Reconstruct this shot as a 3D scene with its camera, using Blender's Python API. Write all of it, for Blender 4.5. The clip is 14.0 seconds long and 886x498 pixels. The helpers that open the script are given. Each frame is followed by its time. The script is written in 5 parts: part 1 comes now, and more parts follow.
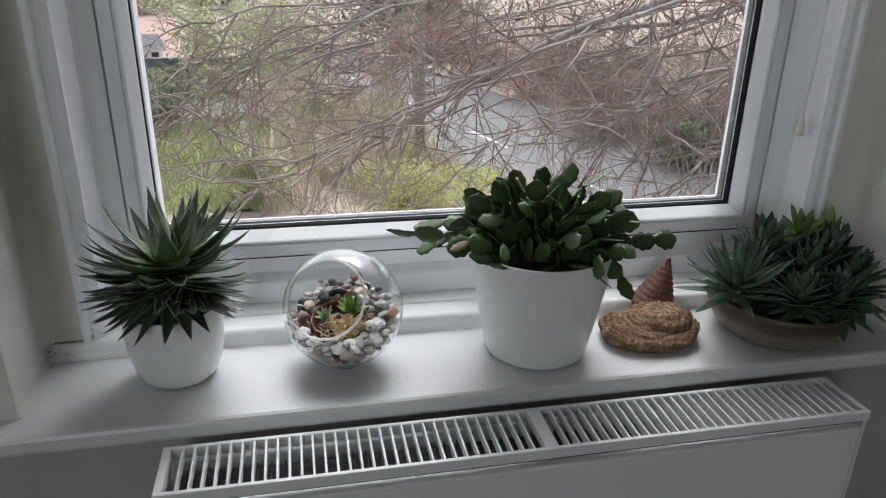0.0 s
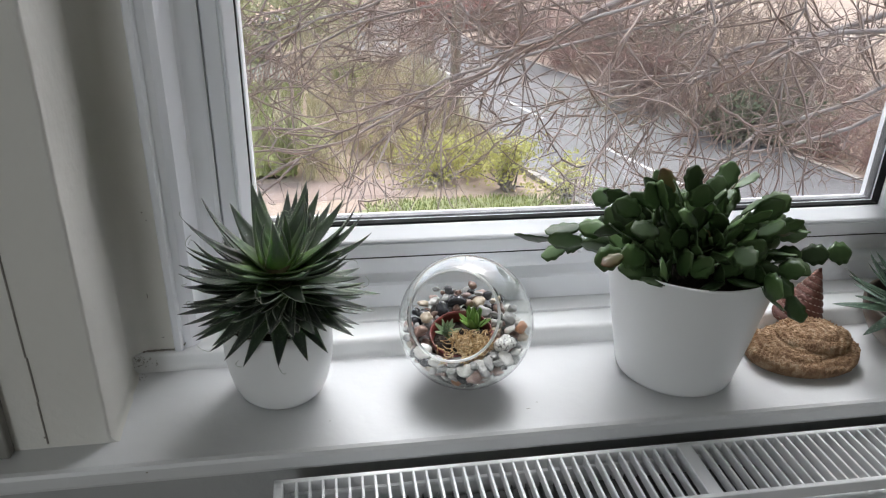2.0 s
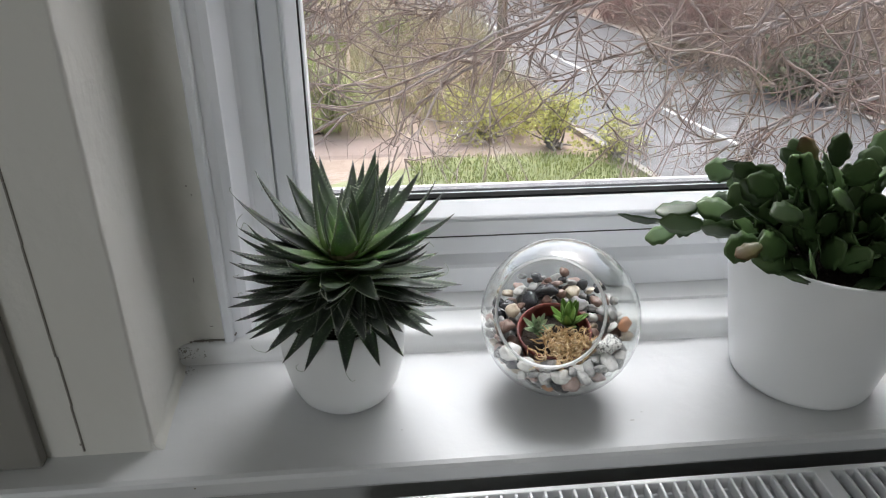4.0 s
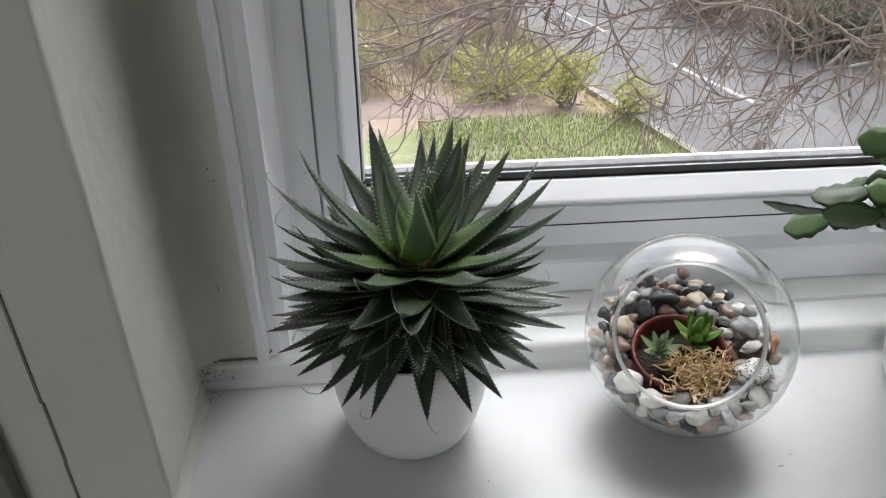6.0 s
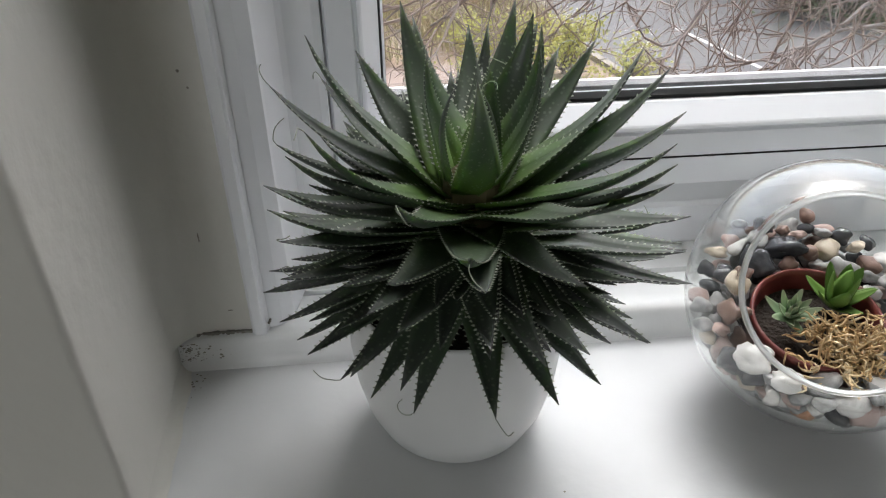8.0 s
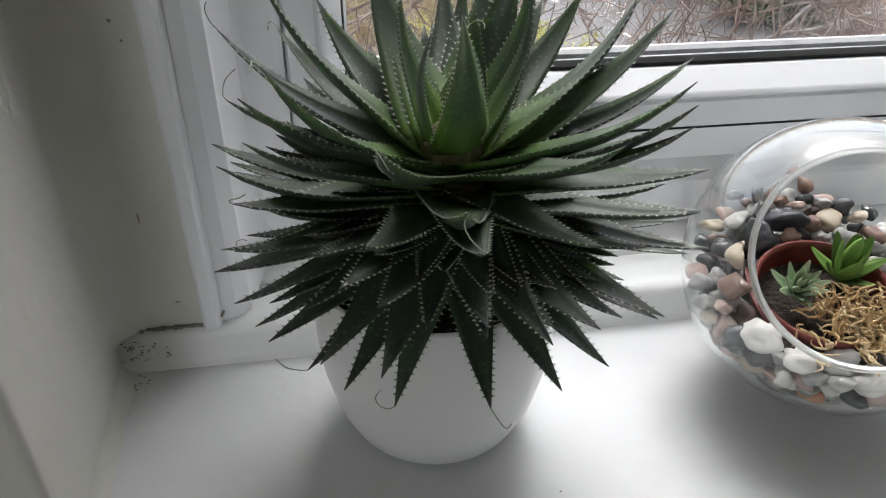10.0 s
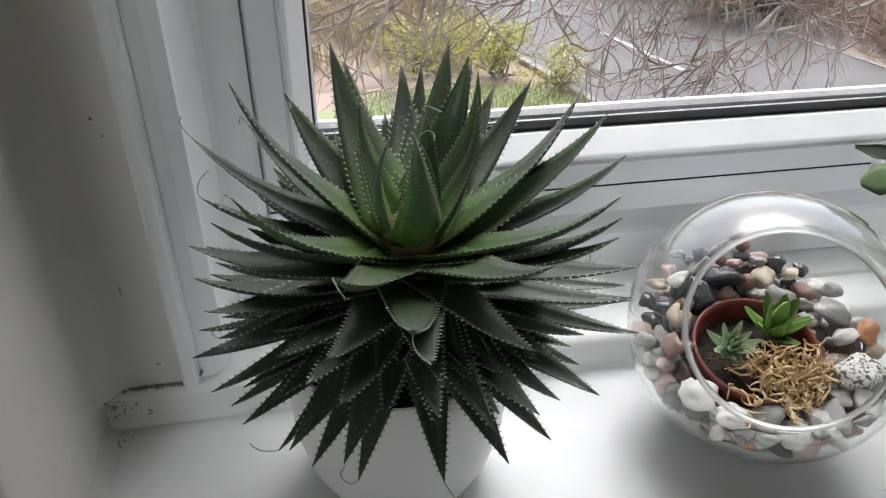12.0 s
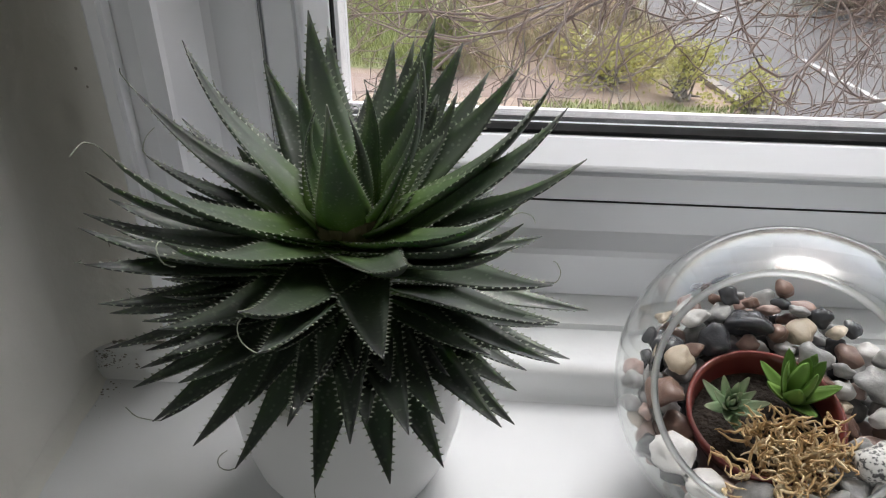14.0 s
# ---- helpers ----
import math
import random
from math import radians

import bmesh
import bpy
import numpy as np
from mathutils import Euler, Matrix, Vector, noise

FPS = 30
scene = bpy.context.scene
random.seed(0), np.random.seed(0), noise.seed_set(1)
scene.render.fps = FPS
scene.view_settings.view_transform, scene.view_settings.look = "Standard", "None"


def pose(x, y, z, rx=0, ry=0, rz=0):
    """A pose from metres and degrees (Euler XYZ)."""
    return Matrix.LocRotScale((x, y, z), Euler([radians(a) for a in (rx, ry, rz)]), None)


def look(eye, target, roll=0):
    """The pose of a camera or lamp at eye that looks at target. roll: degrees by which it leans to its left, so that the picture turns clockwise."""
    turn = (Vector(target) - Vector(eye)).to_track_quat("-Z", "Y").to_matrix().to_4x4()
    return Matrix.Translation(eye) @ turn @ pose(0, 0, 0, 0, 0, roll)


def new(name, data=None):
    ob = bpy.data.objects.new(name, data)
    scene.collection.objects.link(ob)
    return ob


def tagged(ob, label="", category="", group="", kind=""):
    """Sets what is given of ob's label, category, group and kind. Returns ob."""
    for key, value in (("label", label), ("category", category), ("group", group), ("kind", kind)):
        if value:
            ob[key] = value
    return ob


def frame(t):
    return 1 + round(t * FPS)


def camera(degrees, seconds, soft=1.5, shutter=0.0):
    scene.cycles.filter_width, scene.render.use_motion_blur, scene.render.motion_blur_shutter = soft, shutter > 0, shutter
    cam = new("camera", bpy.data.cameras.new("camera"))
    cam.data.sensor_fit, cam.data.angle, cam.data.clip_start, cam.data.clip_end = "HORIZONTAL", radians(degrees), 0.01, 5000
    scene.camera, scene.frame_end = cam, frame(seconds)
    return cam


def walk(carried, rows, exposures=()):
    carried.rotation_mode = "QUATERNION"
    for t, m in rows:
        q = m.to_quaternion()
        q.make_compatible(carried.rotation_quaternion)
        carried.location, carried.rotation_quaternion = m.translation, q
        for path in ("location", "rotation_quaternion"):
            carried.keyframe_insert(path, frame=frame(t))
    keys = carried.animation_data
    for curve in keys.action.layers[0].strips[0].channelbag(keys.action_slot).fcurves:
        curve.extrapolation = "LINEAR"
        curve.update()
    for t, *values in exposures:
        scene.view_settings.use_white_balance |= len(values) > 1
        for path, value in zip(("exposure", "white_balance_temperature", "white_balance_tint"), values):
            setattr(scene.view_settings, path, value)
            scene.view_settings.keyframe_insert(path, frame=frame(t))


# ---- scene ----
cam = camera(62.72, 14.0, soft=1.15)
# seconds, eye in metres, turn in degrees
ROWS = [
    (0.0, 0.1706, -0.7957, 1.3423, 67.58, -0.91, -11.42),
    (0.5, 0.1700, -0.7339, 1.3108, 66.50, -1.08, -11.18),
    (1.0, 0.1513, -0.7268, 1.3142, 66.13, -1.03, -10.85),
    (1.5, 0.1183, -0.7057, 1.3313, 66.09, -0.99, -10.12),
    (2.0, 0.0831, -0.6729, 1.3380, 65.07, -1.23, -9.03),
    (2.5, 0.0779, -0.6389, 1.3264, 63.63, -1.10, -7.78),
    (2.7, 0.0797, -0.6245, 1.3212, 62.48, -1.05, -7.54),
    (4.8, 0.0423, -0.5072, 1.2957, 60.91, -0.33, -4.57),
    (5.0, 0.0400, -0.4867, 1.2840, 60.31, -0.34, -4.35),
    (5.5, 0.0315, -0.4533, 1.2711, 58.78, -0.27, -4.39),
    (6.0, 0.0148, -0.4258, 1.2674, 58.63, 0.05, -5.48),
    (6.5, 0.0083, -0.3722, 1.2356, 59.16, 0.31, -5.43),
    (7.0, 0.0026, -0.3303, 1.2139, 58.20, 0.36, -5.33),
    (7.5, 0.0003, -0.3165, 1.1940, 57.17, 0.38, -5.38),
    (8.0, -0.0041, -0.3290, 1.1880, 56.39, 0.37, -5.74),
    (8.2, -0.0016, -0.3292, 1.1853, 56.19, 0.38, -6.05),
    (10.3, -0.0118, -0.2960, 1.1537, 56.94, -0.67, -9.56),
    (10.5, -0.0120, -0.2908, 1.1535, 56.87, -0.70, -9.65),
    (11.0, -0.0115, -0.2830, 1.1631, 56.79, -0.72, -9.94),
    (11.5, -0.0043, -0.2848, 1.1776, 56.73, -0.71, -10.60),
    (12.0, -0.0027, -0.3087, 1.1979, 56.72, -0.76, -10.96),
    (12.5, 0.0203, -0.3206, 1.2020, 56.84, -0.75, -9.41),
    (13.0, 0.0531, -0.3111, 1.1985, 57.41, -0.69, -4.24),
    (13.5, 0.0672, -0.3107, 1.1901, 57.36, -0.75, 1.67),
    (14.0, 0.0843, -0.2944, 1.1802, 57.13, -0.58, 3.80),
]
EXPOSURES = [(0.0, -0.23, 6250, 10), (1.0, -0.07, 6250, 10), (2.5, 0.07, 6300, 10), (5.0, -0.03, 6350, 10), (6.0, -0.12, 6400, 10), (8.2, -0.05, 6450, 10), (11.0, -0.04, 6450, 10), (12.5, -0.07, 6450, 10), (13.2, -0.19, 6480, 10), (14.0, -0.27, 6500, 11)]
walk(cam, [(t, pose(*p)) for t, *p in ROWS], EXPOSURES)

# ---- light ----
world = bpy.data.worlds.new("overcast_sky")
scene.world = world
world.use_nodes = True
wn = world.node_tree.nodes
sky = wn.new("ShaderNodeTexSky")
sky.sky_type = "NISHITA"
sky.sun_disc = False
sky.sun_elevation, sky.sun_rotation = radians(57), radians(17)
sky.air_density, sky.dust_density, sky.ozone_density = 1.0, 4.0, 1.0
grey = wn.new("ShaderNodeHueSaturation")
grey.inputs["Saturation"].default_value = 0.6
world.node_tree.links.new(sky.outputs[0], grey.inputs["Color"])
world.node_tree.links.new(grey.outputs[0], wn["Background"].inputs[0])
wn["Background"].inputs[1].default_value = 0.40

sun = new("sun", bpy.data.lights.new("sun", "SUN"))
sun.data.energy, sun.data.angle, sun.data.color = 1.9, radians(35), (0.98, 0.99, 1.0)
sun.matrix_world = look((1.8, 5.8, 9.4), (0, 0, 0))

# unseen fill lamp added behind the camera to brighten the room side
lamp = new("rear_fill_light", bpy.data.lights.new("rear_fill_light", "AREA"))
lamp.data.shape, lamp.data.size, lamp.data.size_y = "RECTANGLE", 1.5, 1.1
lamp.data.energy, lamp.data.color = 38, (0.96, 0.985, 1.0)
lamp.matrix_world = look((-0.9, -3.93, 1.7), (0.2, 0, 1.2))


# ---- helpers for building ----
def link(bm, name):
    me = bpy.data.meshes.new(name)
    bm.normal_update()
    bm.to_mesh(me)
    bm.free()
    return me


def smooth(me, on=True):
    for p in me.polygons:
        p.use_smooth = on
    return me


def soften(ob, degrees=40):
    """Smooth shading that keeps edges sharper than so many degrees."""
    bm = bmesh.new()
    bm.from_mesh(ob.data)
    for e in bm.edges:
        e.smooth = e.calc_face_angle(3.0) < radians(degrees)
    for f in bm.faces:
        f.smooth = True
    bm.to_mesh(ob.data)
    bm.free()
    return ob


def thing(name, x, y, z, label, category, group="", kind=""):
    ob = new(name)
    ob.empty_display_size = 0.02
    ob.location = (x, y, z)
    return tagged(ob, label, category, group, kind)


def piece(name, me, parent, m=None, label=""):
    """An object on mesh me under parent, at m in the parent's space."""
    ob = new(name, me)
    ob.parent = parent
    if m is not None:
        ob.matrix_local = m
    if label:
        tagged(ob, label)
    return ob


def part(name, bm, material, parent, label="", soft=False, m=None):
    me = link(bm, name)
    me.materials.append(material)
    if soft:
        smooth(me)
    return piece(name, me, parent, m, label)


def solid(name, bm, material, label="", category="", kind="structure", soft=False):
    me = link(bm, name)
    me.materials.append(material)
    if soft:
        smooth(me)
    return tagged(new(name, me), label, category, "", kind)


def box(bm, x0, x1, y0, y1, z0, z1, bevel=0.0, seg=2):
    m = Matrix.Translation(((x0 + x1) / 2, (y0 + y1) / 2, (z0 + z1) / 2)) @ Matrix.Diagonal((x1 - x0, y1 - y0, z1 - z0, 1))
    made = bmesh.ops.create_cube(bm, size=1, matrix=m)
    if bevel:
        edges = {e for v in made["verts"] for e in v.link_edges}
        bmesh.ops.bevel(bm, geom=list(edges), offset=bevel, segments=seg, affect="EDGES", profile=0.5)
    return bm


def lathe(bm, outline, n=48, x=0.0, y=0.0, z=0.0):
    """Turn (radius, height) pairs round the upright axis."""
    rings = []
    for r, h in outline:
        if r < 1e-6:
            rings.append([bm.verts.new((x, y, z + h))])
        else:
            rings.append([bm.verts.new((x + r * math.cos(a), y + r * math.sin(a), z + h)) for a in (math.tau * k / n for k in range(n))])
    for a, b in zip(rings, rings[1:]):
        for k in range(n):
            p, q = k, (k + 1) % n
            if len(a) == 1 and len(b) > 1:
                bm.faces.new((a[0], b[q], b[p]))
            elif len(b) == 1 and len(a) > 1:
                bm.faces.new((a[p], a[q], b[0]))
            elif len(a) > 1:
                bm.faces.new((a[p], a[q], b[q], b[p]))
    return bm


def extrude(bm, outline, start, end, along="x"):
    """Sweep a closed outline: (y, z) pairs along x, or (x, y) pairs along z."""
    def at(p, s):
        return (s, p[0], p[1]) if along == "x" else (p[0], p[1], s)
    a = [bm.verts.new(at(p, start)) for p in outline]
    b = [bm.verts.new(at(p, end)) for p in outline]
    n = len(outline)
    for k in range(n):
        bm.faces.new((a[k], a[(k + 1) % n], b[(k + 1) % n], b[k]))
    bm.faces.new(a[::-1])
    bm.faces.new(b)
    bmesh.ops.recalc_face_normals(bm, faces=bm.faces)
    return bm


def ring(bm, outline, x0, x1, z0, z1):
    """A mitred frame: (inset, y) pairs swept round the rectangle."""
    loops = []
    for d, y in outline:
        loops.append([bm.verts.new(p) for p in ((x0 + d, y, z0 + d), (x1 - d, y, z0 + d), (x1 - d, y, z1 - d), (x0 + d, y, z1 - d))])
    n = len(loops)
    for i in range(n):
        a, b = loops[i], loops[(i + 1) % n]
        for k in range(4):
            bm.faces.new((a[k], a[(k + 1) % 4], b[(k + 1) % 4], b[k]))
    bmesh.ops.recalc_face_normals(bm, faces=bm.faces)
    return bm


def tube(verts, faces, pts, radii, sides=4):
    """Add a tapered tube through pts to the lists."""
    base = len(verts)
    n = len(pts)
    for i, p in enumerate(pts):
        d = (pts[min(i + 1, n - 1)] - pts[max(i - 1, 0)])
        d = d.normalized() if d.length > 1e-9 else Vector((0, 0, 1))
        u = d.orthogonal().normalized()
        v = d.cross(u)
        for k in range(sides):
            a = math.tau * k / sides
            verts.append(p + radii[i] * (math.cos(a) * u + math.sin(a) * v))
    for i in range(n - 1):
        for k in range(sides):
            q = (k + 1) % sides
            faces.append((base + i * sides + k, base + i * sides + q, base + (i + 1) * sides + q, base + (i + 1) * sides + k))


def raw(name, verts, faces, material, soft=True):
    me = bpy.data.meshes.new(name)
    me.from_pydata([tuple(v) for v in verts], [], faces)
    me.materials.append(material)
    if soft:
        smooth(me)
    me.update()
    return me


# ---- materials ----
def mat(name, colours, scale=20.0, rough=0.5, spread=0.1, bump=0.0, bump_scale=None, metal=0.0, coords="Object", per=0.0, detail=6.0, distort=0.0, spec=0.5, fine=0.0):
    """Colours blended by noise at two scales; per: how far each object's own random shifts it; fine: strength of a finer second noise."""
    m = bpy.data.materials.new(name)
    m.use_nodes = True
    nt = m.node_tree
    n, l = nt.nodes, nt.links
    b = n["Principled BSDF"]
    tc = n.new("ShaderNodeTexCoord")
    no = n.new("ShaderNodeTexNoise")
    no.inputs["Scale"].default_value, no.inputs["Detail"].default_value, no.inputs["Distortion"].default_value = scale, detail, distort
    l.new(tc.outputs[coords], no.inputs["Vector"])
    value = no.outputs["Fac"]
    if fine:
        nf = n.new("ShaderNodeTexNoise")
        nf.inputs["Scale"].default_value, nf.inputs["Detail"].default_value = scale * 9, 3
        l.new(tc.outputs[coords], nf.inputs["Vector"])
        mx = n.new("ShaderNodeMix")
        mx.inputs[0].default_value = fine
        l.new(value, mx.inputs[2]), l.new(nf.outputs["Fac"], mx.inputs[3])
        value = mx.outputs[0]
    if per:
        oi = n.new("ShaderNodeObjectInfo")
        ma = n.new("ShaderNodeMath")
        ma.operation = "MULTIPLY_ADD"
        ma.inputs[1].default_value, ma.inputs[2].default_value = per, -per / 2
        l.new(oi.outputs["Random"], ma.inputs[0])
        ad = n.new("ShaderNodeMath")
        l.new(value, ad.inputs[0]), l.new(ma.outputs[0], ad.inputs[1])
        value = ad.outputs[0]
    ramp = n.new("ShaderNodeValToRGB")
    e = ramp.color_ramp.elements
    k = len(colours)
    for i, c in enumerate(colours):
        at = 0.5 + (i / max(k - 1, 1) - 0.5) * 2 * (0.05 + spread * 2)
        el = e[i] if i < 2 else e.new(0.5)
        el.position, el.color = min(max(at, 0), 1), (*c, 1)
    l.new(value, ramp.inputs[0])
    l.new(ramp.outputs[0], b.inputs["Base Color"])
    b.inputs["Roughness"].default_value, b.inputs["Metallic"].default_value = rough, metal
    b.inputs["Specular IOR Level"].default_value = spec
    if bump:
        nb = n.new("ShaderNodeTexNoise")
        nb.inputs["Scale"].default_value, nb.inputs["Detail"].default_value = bump_scale or scale * 4, 5
        l.new(tc.outputs[coords], nb.inputs["Vector"])
        bp = n.new("ShaderNodeBump")
        bp.inputs["Strength"].default_value, bp.inputs["Distance"].default_value = bump, 0.004
        l.new(nb.outputs["Fac"], bp.inputs["Height"])
        l.new(bp.outputs[0], b.inputs["Normal"])
    return m


def glass(name, tint=(1, 1, 1), rough=0.0):
    m = bpy.data.materials.new(name)
    m.use_nodes = True
    b = m.node_tree.nodes["Principled BSDF"]
    b.inputs["Base Color"].default_value = (*tint, 1)
    b.inputs["Transmission Weight"].default_value = 1
    b.inputs["Roughness"].default_value = rough
    b.inputs["IOR"].default_value = 1.45
    return m


PLASTER = mat("painted_plaster", [(0.64, 0.63, 0.585), (0.73, 0.72, 0.675)], 6, 0.75, 0.15, 0.25, 90)
GLOSS = mat("white_gloss_paint", [(0.79, 0.80, 0.80), (0.85, 0.86, 0.86)], 9, 0.36, 0.15, 0.06, 160)
SILL = mat("sill_paint", [(0.60, 0.61, 0.615), (0.70, 0.71, 0.715)], 7, 0.37, 0.15, 0.10, 60, fine=0.2)
UPVC = mat("white_upvc", [(0.79, 0.805, 0.835), (0.84, 0.855, 0.88)], 12, 0.3, 0.2)
# gasket rubber; the same black paints the shade in the sash gap
GASKET_GAP_BLACK = mat("black_gasket_and_gap_shade", [(0.012, 0.012, 0.013), (0.025, 0.025, 0.025)], 60, 0.85, spec=0.15)
SPACER = mat("silver_spacer", [(0.62, 0.62, 0.62), (0.75, 0.75, 0.75)], 80, 0.35, metal=0.8)
PANE = glass("window_glass")
# plaster darkened to grey for the shade under the sill
SHADED_WALL = mat("shaded_lower_wall", [(0.33, 0.335, 0.33), (0.42, 0.425, 0.42)], 5, 0.7, 0.15, 0.25, 90)
CARPET = mat("carpet", [(0.25, 0.22, 0.19), (0.36, 0.33, 0.29)], 40, 0.95, 0.2, 0.5, 300)
RADIATOR = mat("radiator_enamel", [(0.70, 0.71, 0.72), (0.76, 0.77, 0.78)], 8, 0.28, 0.15, 0.03, 200)
# near-black colour that carries the shade inside the radiator
RAD_SHADE = mat("radiator_inner_shade", [(0.05, 0.05, 0.05), (0.10, 0.10, 0.10)], 30, 0.6)
GRIME = mat("grime", [(0.16, 0.15, 0.13), (0.38, 0.36, 0.32)], 120, 0.9, 0.2, 0.5, 300)
TAUPE = mat("taupe_board", [(0.20, 0.19, 0.17), (0.27, 0.26, 0.24)], 14, 0.7, 0.2)
CERAMIC = mat("white_ceramic", [(0.76, 0.77, 0.77), (0.80, 0.81, 0.81)], 10, 0.28, 0.2, 0.04, 70)
BROWN_POT = mat("red_brown_plastic", [(0.13, 0.026, 0.022), (0.18, 0.038, 0.031)], 30, 0.35)
SOIL = mat("potting_soil", [(0.012, 0.009, 0.007), (0.05, 0.035, 0.025)], 150, 0.95, 0.2, 0.9, 400)
CORD = mat("white_cord", [(0.7, 0.7, 0.68), (0.8, 0.8, 0.78)], 200, 0.7)
def leaf_mat(name, base, mid, tip, length, dots=0.0, dot_scale=900.0, rough=0.38, spec=0.3, per=0.25):
    """Green that runs from base to tip along x, darkened or lightened leaf by leaf, with pale raised dots."""
    m = bpy.data.materials.new(name)
    m.use_nodes = True
    n, l = m.node_tree.nodes, m.node_tree.links
    b = n["Principled BSDF"]
    tc = n.new("ShaderNodeTexCoord")
    sx = n.new("ShaderNodeSeparateXYZ")
    l.new(tc.outputs["Object"], sx.inputs[0])
    no = n.new("ShaderNodeTexNoise")
    no.inputs["Scale"].default_value, no.inputs["Detail"].default_value = 120, 5
    l.new(tc.outputs["Object"], no.inputs["Vector"])
    d = n.new("ShaderNodeMath")
    d.operation = "MULTIPLY_ADD"
    d.inputs[1].default_value = 1.0 / length
    l.new(sx.outputs[0], d.inputs[0])
    jit = n.new("ShaderNodeMath")
    jit.operation = "MULTIPLY_ADD"
    jit.inputs[1].default_value, jit.inputs[2].default_value = 0.35, -0.17
    l.new(no.outputs["Fac"], jit.inputs[0])
    l.new(jit.outputs[0], d.inputs[2])
    ramp = n.new("ShaderNodeValToRGB")
    e = ramp.color_ramp.elements
    e[0].position, e[0].color = 0.08, (*base, 1)
    e[1].position, e[1].color = 0.98, (*tip, 1)
    x = e.new(0.45)
    x.color = (*mid, 1)
    l.new(d.outputs[0], ramp.inputs[0])
    oi = n.new("ShaderNodeObjectInfo")
    hs = n.new("ShaderNodeHueSaturation")
    v = n.new("ShaderNodeMapRange")
    v.inputs["To Min"].default_value, v.inputs["To Max"].default_value = 1 - per, 1 + per
    l.new(oi.outputs["Random"], v.inputs["Value"])
    l.new(v.outputs[0], hs.inputs["Value"])
    l.new(ramp.outputs[0], hs.inputs["Color"])
    col = hs.outputs[0]
    bp = n.new("ShaderNodeBump")
    bp.inputs["Strength"].default_value, bp.inputs["Distance"].default_value = 0.35, 0.0006
    l.new(no.outputs["Fac"], bp.inputs["Height"])
    if dots:
        vo = n.new("ShaderNodeTexVoronoi")
        vo.inputs["Scale"].default_value = dot_scale
        l.new(tc.outputs["Object"], vo.inputs["Vector"])
        th = n.new("ShaderNodeMapRange")
        th.inputs["From Min"].default_value, th.inputs["From Max"].default_value = 0.30, 0.18
        l.new(vo.outputs["Distance"], th.inputs["Value"])
        mk = n.new("ShaderNodeMath")
        mk.operation = "MULTIPLY"
        mk.inputs[1].default_value = dots
        l.new(th.outputs[0], mk.inputs[0])
        mx = n.new("ShaderNodeMix")
        mx.data_type = "RGBA"
        mx.inputs[7].default_value = (0.42, 0.46, 0.38, 1)
        l.new(mk.outputs[0], mx.inputs[0])
        l.new(col, mx.inputs[6])
        col = mx.outputs[2]
    l.new(col, b.inputs["Base Color"])
    l.new(bp.outputs[0], b.inputs["Normal"])
    b.inputs["Roughness"].default_value = rough
    b.inputs["Specular IOR Level"].default_value = spec
    return m


ALOE = leaf_mat("aloe_leaf", (0.082, 0.155, 0.026), (0.054, 0.083, 0.045), (0.064, 0.068, 0.069), 0.09, 0.14, 330, 0.40, spec=0.5)
for k in ALOE.node_tree.nodes:
    if k.type == "BSDF_PRINCIPLED":
        k.inputs["Subsurface Weight"].default_value = 0.08
        k.inputs["Subsurface Radius"].default_value = (0.5, 1.0, 0.25)
        k.inputs["Subsurface Scale"].default_value = 0.006
SPROUT = leaf_mat("pale_rosette_leaf", (0.22, 0.31, 0.17), (0.24, 0.34, 0.20), (0.30, 0.34, 0.22), 0.011, 0.0, rough=0.45)
TOOTH = mat("aloe_tooth", [(0.26, 0.29, 0.22), (0.46, 0.48, 0.41)], 300, 0.5)
PAD = leaf_mat("cactus_pad", (0.036, 0.068, 0.022), (0.046, 0.086, 0.028), (0.058, 0.096, 0.034), 0.03, 0.0, per=0.5, rough=0.42)
PAD_RED = leaf_mat("cactus_pad_reddish", (0.10, 0.10, 0.035), (0.13, 0.11, 0.045), (0.12, 0.07, 0.04), 0.03, 0.0, per=0.3, rough=0.35)
STEM = mat("woody_stem", [(0.10, 0.08, 0.04), (0.16, 0.14, 0.07)], 120, 0.7)
HAWORTHIA = leaf_mat("haworthia_leaf", (0.15, 0.22, 0.11), (0.10, 0.165, 0.105), (0.08, 0.12, 0.09), 0.05, 0.45, 520, 0.42)
DARKROSE = leaf_mat("dark_rosette_leaf", (0.085, 0.145, 0.07), (0.068, 0.118, 0.072), (0.065, 0.095, 0.07), 0.05, 0.35, 520, 0.42)
LIME = leaf_mat("lime_leaf", (0.12, 0.21, 0.045), (0.12, 0.215, 0.05), (0.15, 0.23, 0.065), 0.05, 0.0, rough=0.38)
BOWL = bpy.data.materials.new("banded_stoneware")
BOWL.use_nodes = True
_n, _l = BOWL.node_tree.nodes, BOWL.node_tree.links
_tc, _sx, _no, _ad, _rp = (_n.new("ShaderNode" + k) for k in ("TexCoord", "SeparateXYZ", "TexNoise", "Math", "ValToRGB"))
_no.inputs["Scale"].default_value = 35
_l.new(_tc.outputs["Object"], _sx.inputs[0]), _l.new(_tc.outputs["Object"], _no.inputs["Vector"])
_ad.operation = "MULTIPLY_ADD"
_ad.inputs[1].default_value = 0.022
_l.new(_no.outputs["Fac"], _ad.inputs[0]), _l.new(_sx.outputs[2], _ad.inputs[2])
_mr = _n.new("ShaderNodeMapRange")
_mr.inputs["From Max"].default_value = 0.075
